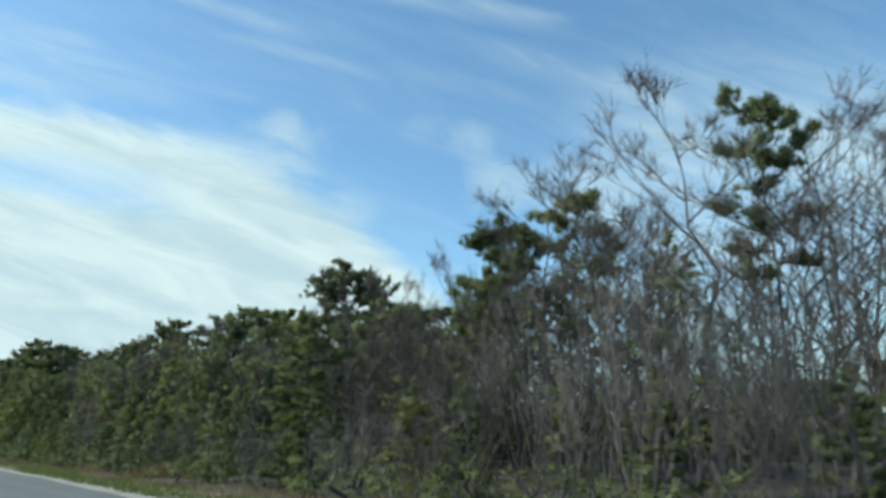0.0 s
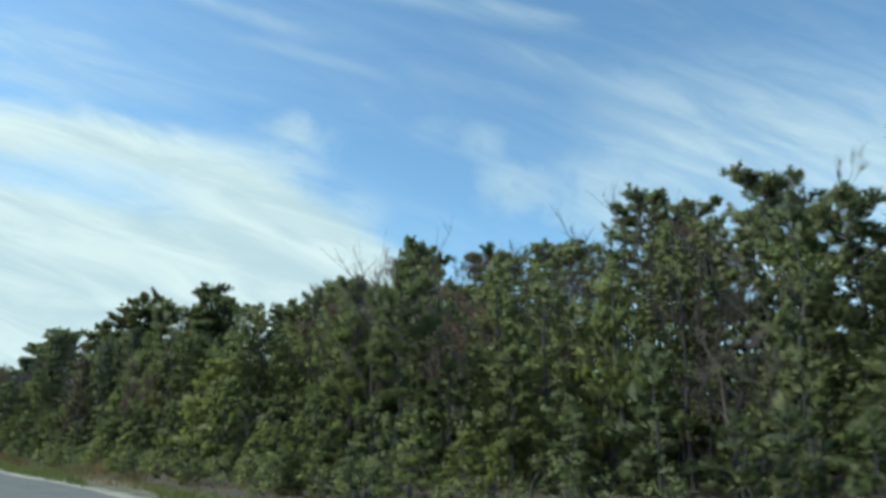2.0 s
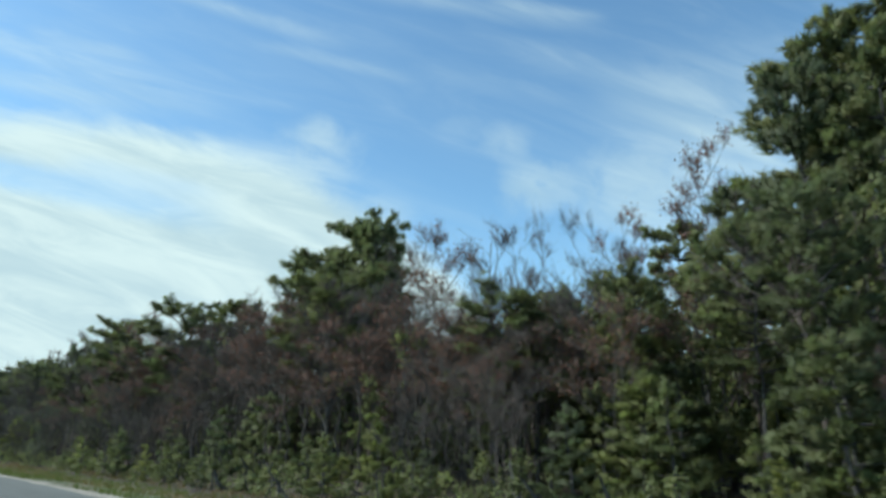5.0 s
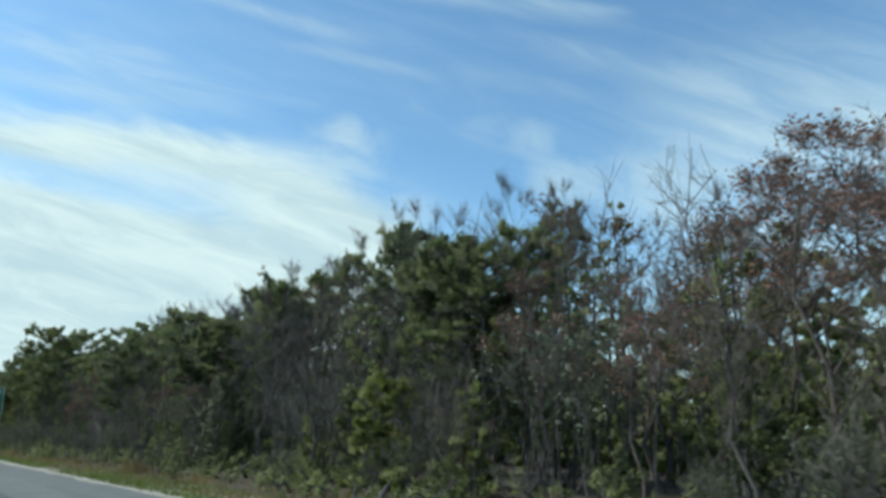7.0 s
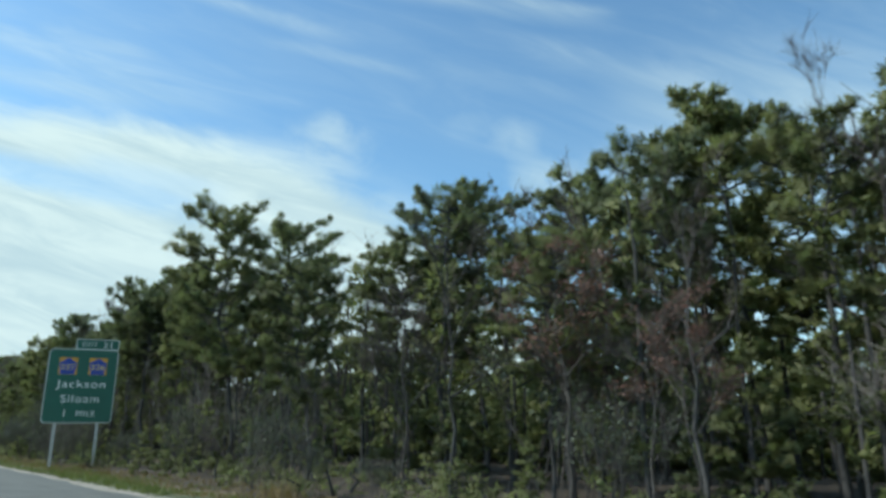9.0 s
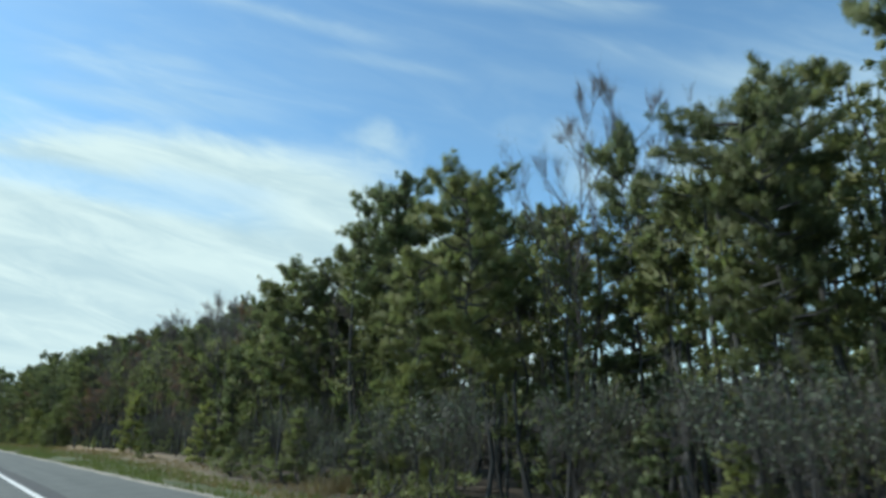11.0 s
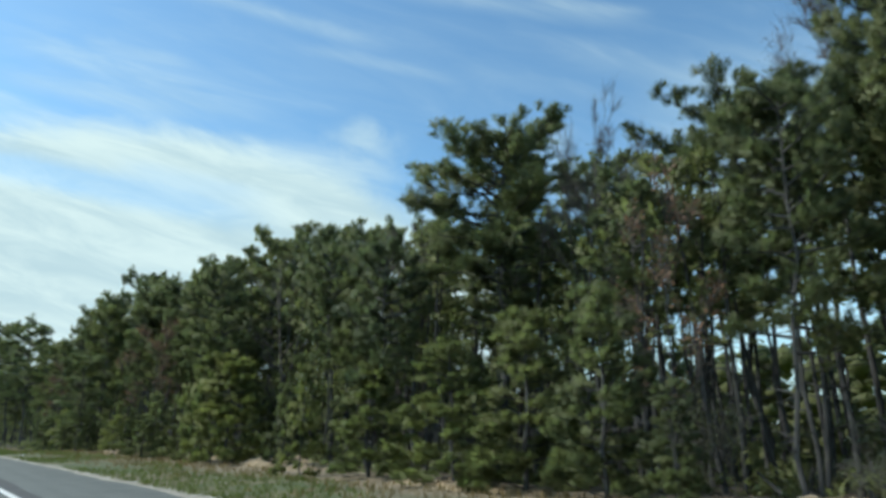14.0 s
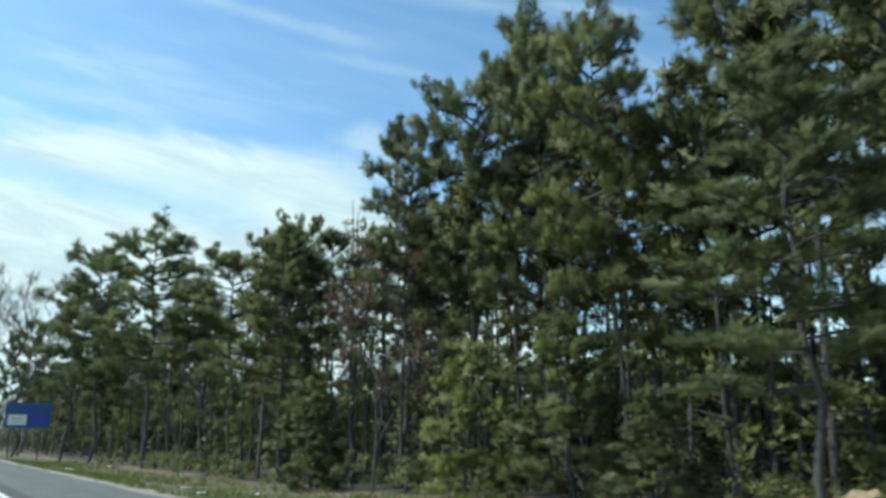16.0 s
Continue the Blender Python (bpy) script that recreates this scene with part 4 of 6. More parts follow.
plant("pine", 16.2, 116.0, 8.5, 1.3)
plant("pine", 22.6, 118.3, 10.6, 1.2)
plant("young_pine", 17.6, 120.3, 3.7, 1.3)
plant("flat_pine", 33.0, 121.0, 15.0, 2.8)
plant("pine", 24.6, 121.2, 12.1, 2.6)
plant("flat_pine", 41.0, 122.0, 15.8, 2.0)
plant("pine", 18.5, 122.2, 7.2, 1.2)
plant("young_pine", 15.0, 123.3, 2.5, 1.4)
plant("young_pine", 18.5, 124.7, 2.7, 2.2)
plant("bare_tree", 24.5, 124.9, 9.8, 0.9)
plant("pine", 26.5, 125.1, 11.0, 1.9)
plant("young_pine", 16.5, 127.0, 3.1, 0.9)
plant("pine", 24.5, 127.9, 11.7, 1.5)
plant("flat_pine", 38.5, 130.0, 15.0, 2.8)
plant("young_pine", 15.4, 133.8, 3.6, 1.3)
plant("flat_pine", 35.3, 134.0, 16.6, 2.8)
plant("pine", 17.4, 134.3, 7.1, 1.4)
plant("flat_pine", 24.4, 135.2, 13.2, 2.2)
plant("pine", 19.4, 137.0, 7.7, 1.7)
plant("flat_pine", 29.6, 137.0, 18.5, 2.8)
plant("dome_pine", 30.9, 137.9, 17.4, 4.2, 1)
plant("pine", 26.4, 138.0, 15.0, 1.3)
plant("young_pine", 16.4, 138.3, 3.2, 1.3)
plant("young_pine", 19.3, 139.7, 5.4, 1.6)
plant("pine", 18.3, 139.8, 6.4, 1.0)
plant("pine", 26.3, 140.2, 11.0, 1.8)
plant("bare_shrub", 15.3, 141.5, 2.8, 1.6)
plant("young_pine", 20.3, 142.2, 5.4, 2.0)
plant("bare_tree", 20.3, 142.6, 9.2, 1.6)
plant("pine", 22.3, 143.0, 7.3, 1.3)
plant("bare_tree", 16.3, 143.2, 5.3, 2.0)
plant("pine", 18.3, 144.0, 6.6, 2.8)
plant("pine", 22.2, 145.5, 7.2, 1.3)
plant("bare_shrub", 16.2, 145.9, 2.7, 1.6)
plant("maple", 36.2, 146.0, 18.7, 1.8)
plant("bare_tree", 24.2, 147.3, 9.4, 1.7)
plant("young_pine", 14.2, 147.8, 1.2, 1.0)
plant("maple", 18.2, 148.0, 10.4, 1.8)
plant("flat_pine", 35.9, 149.0, 13.8, 2.8)
plant("bare_tree", 30.2, 149.1, 13.6, 1.4)
plant("bare_tree", 24.2, 149.8, 11.6, 2.5)
plant("maple", 20.2, 149.9, 5.9, 1.7)
# from 150 to 200 m along the way
plant("pine", 18.2, 155.0, 9.7, 2.8)
plant("bare_tree", 30.1, 155.6, 13.9, 3.0)
plant("maple", 42.1, 156.0, 18.3, 2.6)
plant("bare_tree", 24.0, 158.0, 13.3, 2.1)
plant("pine", 28.4, 167.0, 17.7, 2.0)
plant("bare_tree", 17.8, 169.2, 8.3, 1.9)
plant("dome_pine", 30.3, 171.5, 18.2, 3.8, 1)
plant("pine", 17.9, 172.0, 10.3, 2.8)
plant("pine", 26.7, 173.0, 13.6, 2.8)
plant("pine", 27.8, 174.0, 16.0, 4.1)
plant("maple", 16.3, 174.0, 10.2, 1.8)
plant("pine", 36.2, 177.0, 17.8, 1.3)
plant("pine", 16.2, 179.0, 10.3, 2.8)
plant("pine", 24.1, 180.0, 12.2, 2.8)
plant("bare_tree", 25.6, 182.0, 12.4, 3.2)
plant("maple", 23.5, 188.5, 12.2, 5.2)
plant("maple", 25.5, 191.6, 12.8, 3.6)
plant("bare_shrub", 13.4, 194.9, 2.8, 1.1)
plant("bare_tree", 17.4, 195.0, 9.9, 1.5)
plant("bare_shrub", 14.4, 196.7, 2.8, 1.0)
plant("pine", 18.4, 197.2, 9.2, 1.5)
plant("lime_pine", 13.3, 198.6, 3.9, 1.2)
plant("bare_tree", 20.3, 199.2, 12.5, 1.3)
plant("pine", 16.3, 199.8, 8.5, 1.6)
# from 200 to 250 m along the way
plant("lime_pine", 15.3, 200.2, 3.8, 1.6)
plant("maple", 25.3, 200.9, 13.0, 4.0)
plant("bare_tree", 15.4, 211.2, 8.0, 2.6, 2)
plant("bare_tree", 17.3, 201.1, 10.1, 1.6)
plant("pine", 21.3, 203.5, 10.8, 2.0)
plant("bare_shrub", 14.2, 204.0, 3.2, 1.1)
plant("bare_tree", 20.2, 204.1, 12.5, 0.8)
plant("pine", 18.1, 205.0, 10.9, 1.3)
plant("bare_tree", 20.2, 206.4, 13.0, 1.3)
plant("bare_shrub", 15.2, 208.4, 3.2, 1.5)
plant("pine", 24.1, 209.4, 13.0, 1.5)
plant("bare_tree", 20.1, 210.2, 13.0, 1.6)
plant("bare_tree", 15.1, 210.8, 9.1, 1.5)
plant("cedar", 13.3, 211.9, 4.6, 2.0)
plant("pine", 24.1, 213.4, 14.3, 1.7)
plant("pine", 17.0, 213.7, 10.3, 1.6)
plant("back_bare", 13.0, 215.1, 4.6, 1.1)
plant("cedar", 14.9, 214.6, 4.7, 2.2)
plant("bare_tree", 20.0, 215.7, 12.2, 2.2)
plant("pine", 41.1, 216.0, 20.4, 2.8)
plant("pine", 18.0, 216.5, 10.8, 1.0)
plant("pine", 23.0, 216.5, 13.2, 1.7)
plant("pine", 18.9, 219.1, 10.5, 1.4)
plant("lime_pine", 14.9, 220.9, 2.9, 1.6)
plant("bare_tree", 19.9, 221.8, 11.6, 2.6)
plant("pine", 19.9, 223.1, 11.7, 1.3)
plant("maple", 24.8, 224.7, 14.1, 3.8)
plant("pine", 18.8, 225.7, 9.7, 1.1)
plant("bare_tree", 15.2, 228.0, 10.6, 1.8)
plant("bare_shrub", 13.8, 228.3, 2.8, 1.4)
plant("bare_tree", 19.7, 229.0, 11.6, 1.4)
plant("pine", 28.0, 231.0, 15.0, 2.8)
plant("bare_tree", 19.7, 231.7, 11.8, 2.4)
plant("bare_shrub", 13.7, 232.9, 2.7, 1.6)
plant("pine", 20.6, 233.9, 12.0, 2.0)
plant("bare_tree", 19.6, 237.7, 12.1, 2.1)
plant("pine", 19.5, 239.2, 10.8, 2.0)
plant("pine", 21.4, 242.0, 12.8, 2.8)
plant("maple", 16.4, 243.6, 5.5, 2.1)
plant("pine", 20.4, 247.8, 12.1, 2.0)
# from 250 to 300 m along the way
plant("bare_shrub", 9.6, 277.4, 2.4, 1.2, 1)
plant("pine", 18.2, 253.3, 12.8, 2.5)
plant("pine", 21.2, 254.0, 13.8, 2.8)
plant("pine", 41.1, 258.0, 20.2, 2.8)
plant("pine", 17.0, 263.8, 13.4, 2.6)
plant("pine", 13.8, 264.0, 13.3, 2.8)
plant("pine", 14.4, 272.0, 10.0, 1.4)
plant("pine", 15.3, 274.2, 11.2, 1.5)
plant("leafy_shrub", 9.3, 275.8, 1.6, 1.1)
plant("pine", 16.8, 277.3, 14.2, 2.6)
plant("dome_pine", 14.7, 279.6, 11.0, 2.4, 0)
plant("leafy_shrub", 9.7, 280.1, 3.4, 1.5)
plant("pine", 13.9, 282.0, 12.3, 2.0)
plant("leafy_shrub", 10.2, 282.4, 2.7, 2.1)
plant("dome_pine", 18.2, 284.0, 14.2, 2.6, 1)
plant("leafy_shrub", 10.2, 285.0, 3.6, 2.2)
plant("pine", 16.6, 287.9, 14.0, 1.9)
plant("young_pine", 9.1, 289.1, 1.7, 0.6)
plant("pine", 12.6, 289.9, 8.3, 1.3)
plant("pine", 16.6, 290.9, 11.8, 1.8)
plant("pine", 14.2, 291.0, 10.0, 2.0)
plant("pine", 15.5, 295.8, 11.2, 1.0)
plant("bare_tree", 16.5, 296.3, 13.9, 1.0)
plant("pine", 12.2, 299.0, 10.1, 2.0)
plant("bare_tree", 16.4, 299.1, 14.1, 1.9)
# from 300 to 350 m along the way
plant("young_pine", 11.4, 301.3, 4.1, 1.2)
plant("pine", 11.9, 302.5, 8.3, 1.8)
plant("pine", 16.4, 303.1, 11.3, 1.6)
plant("pine", 20.0, 304.0, 12.1, 2.0)
plant("young_pine", 12.3, 304.7, 4.1, 0.8)
plant("pine", 13.8, 305.7, 9.2, 0.9)
plant("young_pine", 10.3, 307.7, 2.8, 0.8)
plant("dome_pine", 15.1, 310.2, 13.8, 2.4, 0)
plant("pine", 21.4, 311.0, 15.2, 2.8)
plant("pine", 15.6, 312.6, 11.6, 2.3)
plant("pine", 11.7, 313.0, 9.2, 1.9)
plant("pine", 14.2, 316.1, 10.6, 2.3)
plant("pine", 14.6, 314.5, 10.4, 2.0)
plant("young_pine", 10.1, 318.7, 3.3, 0.9)
plant("pine", 14.1, 321.7, 7.5, 1.0)
plant("young_pine", 12.5, 322.5, 6.6, 1.2)
plant("bare_tree", 12.2, 324.0, 8.8, 2.6)
plant("young_pine", 9.0, 326.6, 1.7, 0.6)
plant("pine", 16.0, 326.7, 10.8, 1.5)
plant("oak", 11.0, 327.2, 6.3, 1.5)
plant("pine", 12.0, 328.0, 8.4, 1.3)
plant("oak", 15.9, 328.4, 10.9, 1.5)
plant("pine", 12.9, 330.0, 7.8, 1.2)
plant("oak", 11.9, 330.2, 7.8, 1.2)
plant("pine", 37.5, 332.0, 21.0, 2.8)
plant("bare_tree", 14.9, 332.2, 11.2, 1.3)
plant("bare_tree", 15.8, 335.2, 12.3, 1.6)
plant("oak", 13.8, 336.3, 7.3, 1.0)
plant("pine", 15.7, 338.0, 10.6, 1.5)
plant("bare_tree", 13.1, 338.0, 10.1, 1.8)
plant("bare_tree", 17.7, 338.6, 13.7, 1.9)
plant("young_pine", 10.7, 339.0, 4.5, 1.3)
plant("bare_tree", 11.7, 341.7, 7.5, 1.2)
plant("pine", 15.7, 341.9, 10.3, 1.7)
plant("bare_tree", 17.7, 342.0, 13.0, 1.5)
plant("pine", 21.8, 344.0, 13.8, 1.3)
plant("pine", 14.6, 344.7, 9.7, 1.2)
plant("bare_tree", 14.6, 344.9, 11.1, 1.3)
plant("bare_tree", 15.5, 347.1, 12.4, 2.2)
plant("pine", 14.5, 348.6, 9.9, 1.0)
plant("oak", 10.5, 349.7, 6.3, 2.3)
# from 350 to 400 m along the way
plant("pine", 23.8, 351.0, 14.6, 2.8)
plant("oak", 13.4, 351.3, 10.8, 1.7)
plant("bare_tree", 11.0, 352.0, 10.3, 1.8)
plant("pine", 32.6, 353.0, 17.3, 1.3)
plant("bare_tree", 17.4, 353.6, 13.7, 3.1)
plant("pine", 26.9, 355.0, 16.2, 2.0)
plant("pine", 12.3, 355.4, 9.1, 1.0)
plant("bare_tree", 13.3, 357.8, 10.0, 2.1)
plant("bare_tree", 10.7, 358.0, 10.5, 1.8)
plant("pine", 21.1, 359.0, 13.8, 1.3)
plant("oak", 9.7, 359.6, 4.3, 1.6)
plant("pine", 9.8, 360.0, 8.2, 2.0)
plant("pine", 14.2, 360.2, 11.1, 1.4)
plant("bare_tree", 14.2, 361.2, 12.3, 1.5)
plant("oak", 11.2, 361.7, 8.8, 1.8)
plant("pine", 17.7, 363.0, 13.3, 2.8)
plant("pine", 14.1, 365.2, 11.9, 1.3)
plant("pine", 16.8, 366.0, 13.3, 2.0)
plant("bare_tree", 17.9, 366.0, 14.2, 2.6)
plant("pine", 11.1, 366.9, 8.6, 1.5)
plant("bare_tree", 17.1, 367.4, 13.7, 2.4)
plant("young_pine", 8.1, 367.6, 2.2, 0.7)
plant("pine", 14.0, 368.7, 10.3, 1.4)
plant("oak", 11.0, 369.6, 7.6, 1.0)
plant("young_pine", 9.0, 369.8, 4.4, 1.5)
plant("pine", 15.0, 370.0, 11.0, 2.8)
plant("pine", 30.9, 372.0, 19.0, 2.8)
plant("young_pine", 9.4, 372.5, 4.3, 2.7)
plant("bare_tree", 13.9, 373.5, 12.3, 1.0)
plant("young_pine", 8.9, 374.5, 3.7, 1.8)
plant("bare_tree", 16.8, 376.0, 14.0, 1.8)
plant("dome_pine", 12.3, 377.0, 12.2, 3.0, 0)
plant("pine", 8.8, 378.3, 7.3, 1.5)
plant("young_pine", 8.8, 378.3, 3.5, 1.7)
plant("young_pine", 7.7, 380.6, 3.5, 0.7)
plant("bare_tree", 11.7, 381.6, 9.4, 0.8)
plant("pine", 10.7, 381.7, 8.5, 1.2)
plant("pine", 10.6, 384.5, 9.2, 1.2)
plant("young_pine", 9.1, 385.1, 3.2, 0.9)
plant("pine", 11.5, 388.1, 10.5, 1.1)
plant("pine", 29.9, 389.0, 18.5, 2.0)
plant("young_pine", 8.5, 389.5, 4.8, 2.0)
plant("pine", 34.7, 390.0, 20.9, 2.0)
plant("pine", 25.8, 391.0, 16.4, 2.8)
plant("pine", 8.5, 391.6, 7.0, 1.3)
plant("young_pine", 8.5, 391.8, 5.7, 1.2)
plant("pine", 15.3, 392.0, 12.7, 1.3)
plant("young_pine", 8.9, 394.7, 5.6, 1.2)
plant("pine", 9.4, 395.7, 10.6, 1.7)
plant("pine", 14.2, 398.0, 13.7, 2.8)
plant("pine", 26.2, 398.0, 18.2, 2.8)
plant("young_pine", 7.3, 398.2, 2.3, 1.0)
plant("pine", 10.3, 398.3, 11.2, 1.4)
# from 400 to 450 m along the way
plant("young_pine", 8.3, 400.0, 3.5, 1.0)
plant("pine", 11.2, 400.9, 12.0, 2.1)
plant("pine", 11.2, 403.7, 10.9, 2.0)
plant("oak", 9.2, 404.2, 8.3, 1.6)
plant("young_pine", 7.2, 404.5, 2.4, 1.6)
plant("pine", 26.5, 406.0, 18.6, 2.0)
plant("pine", 11.1, 406.9, 12.2, 2.3)
plant("pine", 23.1, 409.0, 18.5, 2.8)
plant("pine", 10.5, 411.1, 12.2, 2.0)
plant("pine", 11.0, 413.5, 12.9, 2.0)
plant("young_pine", 7.9, 415.9, 2.8, 1.2)
plant("pine", 15.3, 417.0, 15.7, 1.3)
plant("pine", 7.4, 417.4, 7.1, 2.1)
plant("pine", 20.1, 418.0, 18.6, 2.8)
plant("pine", 22.5, 418.0, 19.0, 2.8)
plant("young_pine", 6.8, 419.8, 2.2, 1.0)
plant("pine", 12.7, 421.0, 15.4, 2.0)
plant("pine", 9.7, 422.6, 12.7, 1.8)
plant("young_pine", 8.2, 423.0, 4.2, 1.7)
plant("pine", 10.2, 425.4, 13.9, 2.0)
plant("young_pine", 7.7, 426.0, 4.0, 1.4)
plant("pine", 13.9, 428.0, 17.0, 2.8)
plant("pine", 10.6, 428.3, 13.9, 2.2)
plant("oak", 8.0, 431.0, 8.2, 1.7)
plant("pine", 9.6, 432.0, 14.1, 1.3)
plant("young_pine", 7.5, 434.1, 3.9, 1.5)
plant("pine", 9.3, 441.0, 11.6, 2.4)
plant("pine", 11.4, 446.0, 14.0, 1.3)
plant("pine", 9.6, 447.9, 12.3, 3.0)
# from 450 to 500 m along the way
plant("pine", 7.9, 458.6, 16.0, 3.8)
plant("pine", 6.9, 471.2, 17.3, 3.2)
plant("pine", 5.9, 477.6, 14.8, 3.7)
plant("bare_tree", 3.8, 496.1, 20.0, 5.5)
plant("bare_tree", 4.4, 499.1, 20.6, 5.7)
# from 500 to 550 m along the way
plant("pine", 5.2, 505.0, 16.4, 1.3)
plant("pine", 5.2, 538.0, 18.3, 2.0)


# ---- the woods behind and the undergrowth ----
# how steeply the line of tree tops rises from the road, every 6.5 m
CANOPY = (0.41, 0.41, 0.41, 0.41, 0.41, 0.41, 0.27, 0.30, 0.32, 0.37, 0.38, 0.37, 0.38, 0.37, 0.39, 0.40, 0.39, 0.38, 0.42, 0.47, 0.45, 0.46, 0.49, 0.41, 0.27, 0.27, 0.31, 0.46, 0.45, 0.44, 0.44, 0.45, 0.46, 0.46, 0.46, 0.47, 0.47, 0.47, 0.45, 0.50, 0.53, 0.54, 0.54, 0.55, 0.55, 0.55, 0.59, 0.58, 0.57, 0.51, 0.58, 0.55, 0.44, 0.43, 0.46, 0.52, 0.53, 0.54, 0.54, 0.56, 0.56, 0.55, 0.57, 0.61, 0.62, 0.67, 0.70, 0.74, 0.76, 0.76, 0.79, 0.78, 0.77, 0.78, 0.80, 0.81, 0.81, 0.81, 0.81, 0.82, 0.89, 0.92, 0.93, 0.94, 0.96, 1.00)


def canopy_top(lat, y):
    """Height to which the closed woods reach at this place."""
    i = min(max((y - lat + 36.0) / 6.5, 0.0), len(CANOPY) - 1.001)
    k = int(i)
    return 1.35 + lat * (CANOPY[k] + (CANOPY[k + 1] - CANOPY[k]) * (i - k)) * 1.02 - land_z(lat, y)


def fill(rng, kinds, y0, y1, lat0, lat1, gap, h0, h1, rise=0.0):
    """Plants a loose stand between two lines beside the road; rise: metres higher for each metre from the road."""
    y = y0
    while y < y1:
        lat = lat0 + rng.random() * gap
        while lat < lat1:
            yy = y + rng.uniform(-0.45, 0.45) * gap
            x = road_x(yy) + lat
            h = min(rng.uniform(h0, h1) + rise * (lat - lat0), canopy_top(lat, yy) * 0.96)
            plant(rng.choice(kinds), x, yy, h)
            lat += gap * rng.uniform(0.8, 1.3)
        y += gap


fill_rng = random.Random(5)
fill(fill_rng, ["maple", "bare_tree", "bare_tree", "back_bare"], 143, 166, 15, 22, 2.6, 8.5, 12.0, 0.35)
fill(fill_rng, ["maple", "back_bare", "bare_tree"], 166, 262, 11.8, 14.5, 3.0, 4.5, 7.5)
fill(fill_rng, ["bare_tree", "back_bare", "maple"], 143, 168, 11.8, 15, 2.9, 4.0, 6.5)
fill(fill_rng, ["back_bare"], 0, 42, 15, 24, 3.6, 6.0, 8.0, 0.30)
fill(fill_rng, ["maple", "maple", "back_bare"], 139, 195, 14, 20, 3.2, 7.4, 9.0, 0.25)
fill(fill_rng, ["pole_pine", "back_bare", "back_bare", "pine"], 196, 274, 12.5, 18.5, 3.4, 7.5, 10.0, 0.2)
fill(fill_rng, ["pole_pine", "pole_pine", "back_bare"], 282, 402, 13.5, 16.5, 3.2, 7.0, 8.8, 0.15)
fill(fill_rng, ["pole_pine", "pine"], 402, 446, 14.0, 18, 3.6, 10.0, 12.0, 0.1)
fill(fill_rng, ["pole_pine", "back_bare", "pine"], 458, 540, 12.5, 20, 4.8, 9.0, 12.5)
fill(fill_rng, ["back_bare", "maple"], 46, 136, 11.8, 14.5, 8.0, 3.2, 4.6)
# undergrowth along the edge of the woods
fill(fill_rng, ["bare_shrub", "bare_shrub", "leafy_shrub"], 2, 24, 9.6, 11.6, 2.3, 0.9, 1.9)
fill(fill_rng, ["small_pine"], 24, 166, 9.7, 12.0, 2.1, 1.2, 2.5)
fill(fill_rng, ["bare_shrub", "leafy_shrub", "small_pine", "small_pine"], 166, 262, 9.6, 11.8, 2.3, 0.9, 2.0)
fill(fill_rng, ["leafy_shrub", "leafy_shrub", "leafy_shrub", "small_pine"], 262, 312, 9.6, 12.2, 2.2, 1.0, 2.4)
fill(fill_rng, ["bare_shrub", "small_pine"], 2, 22, 12.0, 17.5, 3.0, 2.0, 3.6)
fill(fill_rng, ["small_pine"], 22, 166, 12.2, 18.0, 3.5, 2.2, 3.6, 0.25)
fill(fill_rng, ["leafy_shrub", "bare_shrub", "small_pine", "small_pine"], 166, 285, 12.2, 17.0, 3.8, 2.2, 3.6, 0.2)
fill(fill_rng, ["small_pine", "leafy_shrub", "leafy_shrub"], 285, 345, 11.4, 15.5, 2.8, 1.2, 2.4, 0.2)
fill(fill_rng, ["leafy_shrub", "leafy_shrub", "small_pine"], 345, 376, 12.0, 18.0, 2.3, 0.7, 1.7)
fill(fill_rng, ["small_pine"], 376, 450, 12.5, 17.0, 3.8, 2.0, 3.8, 0.2)
plant("rusty_cedar", road_x(108.7) + 14.8, 108.7, 7.6, 1.7)
for i in range(4):
    plant("lime_pine", road_x(196 + 9 * i) + 13.5, 196 + 9 * i, 2.6 + 0.4 * (i % 2))


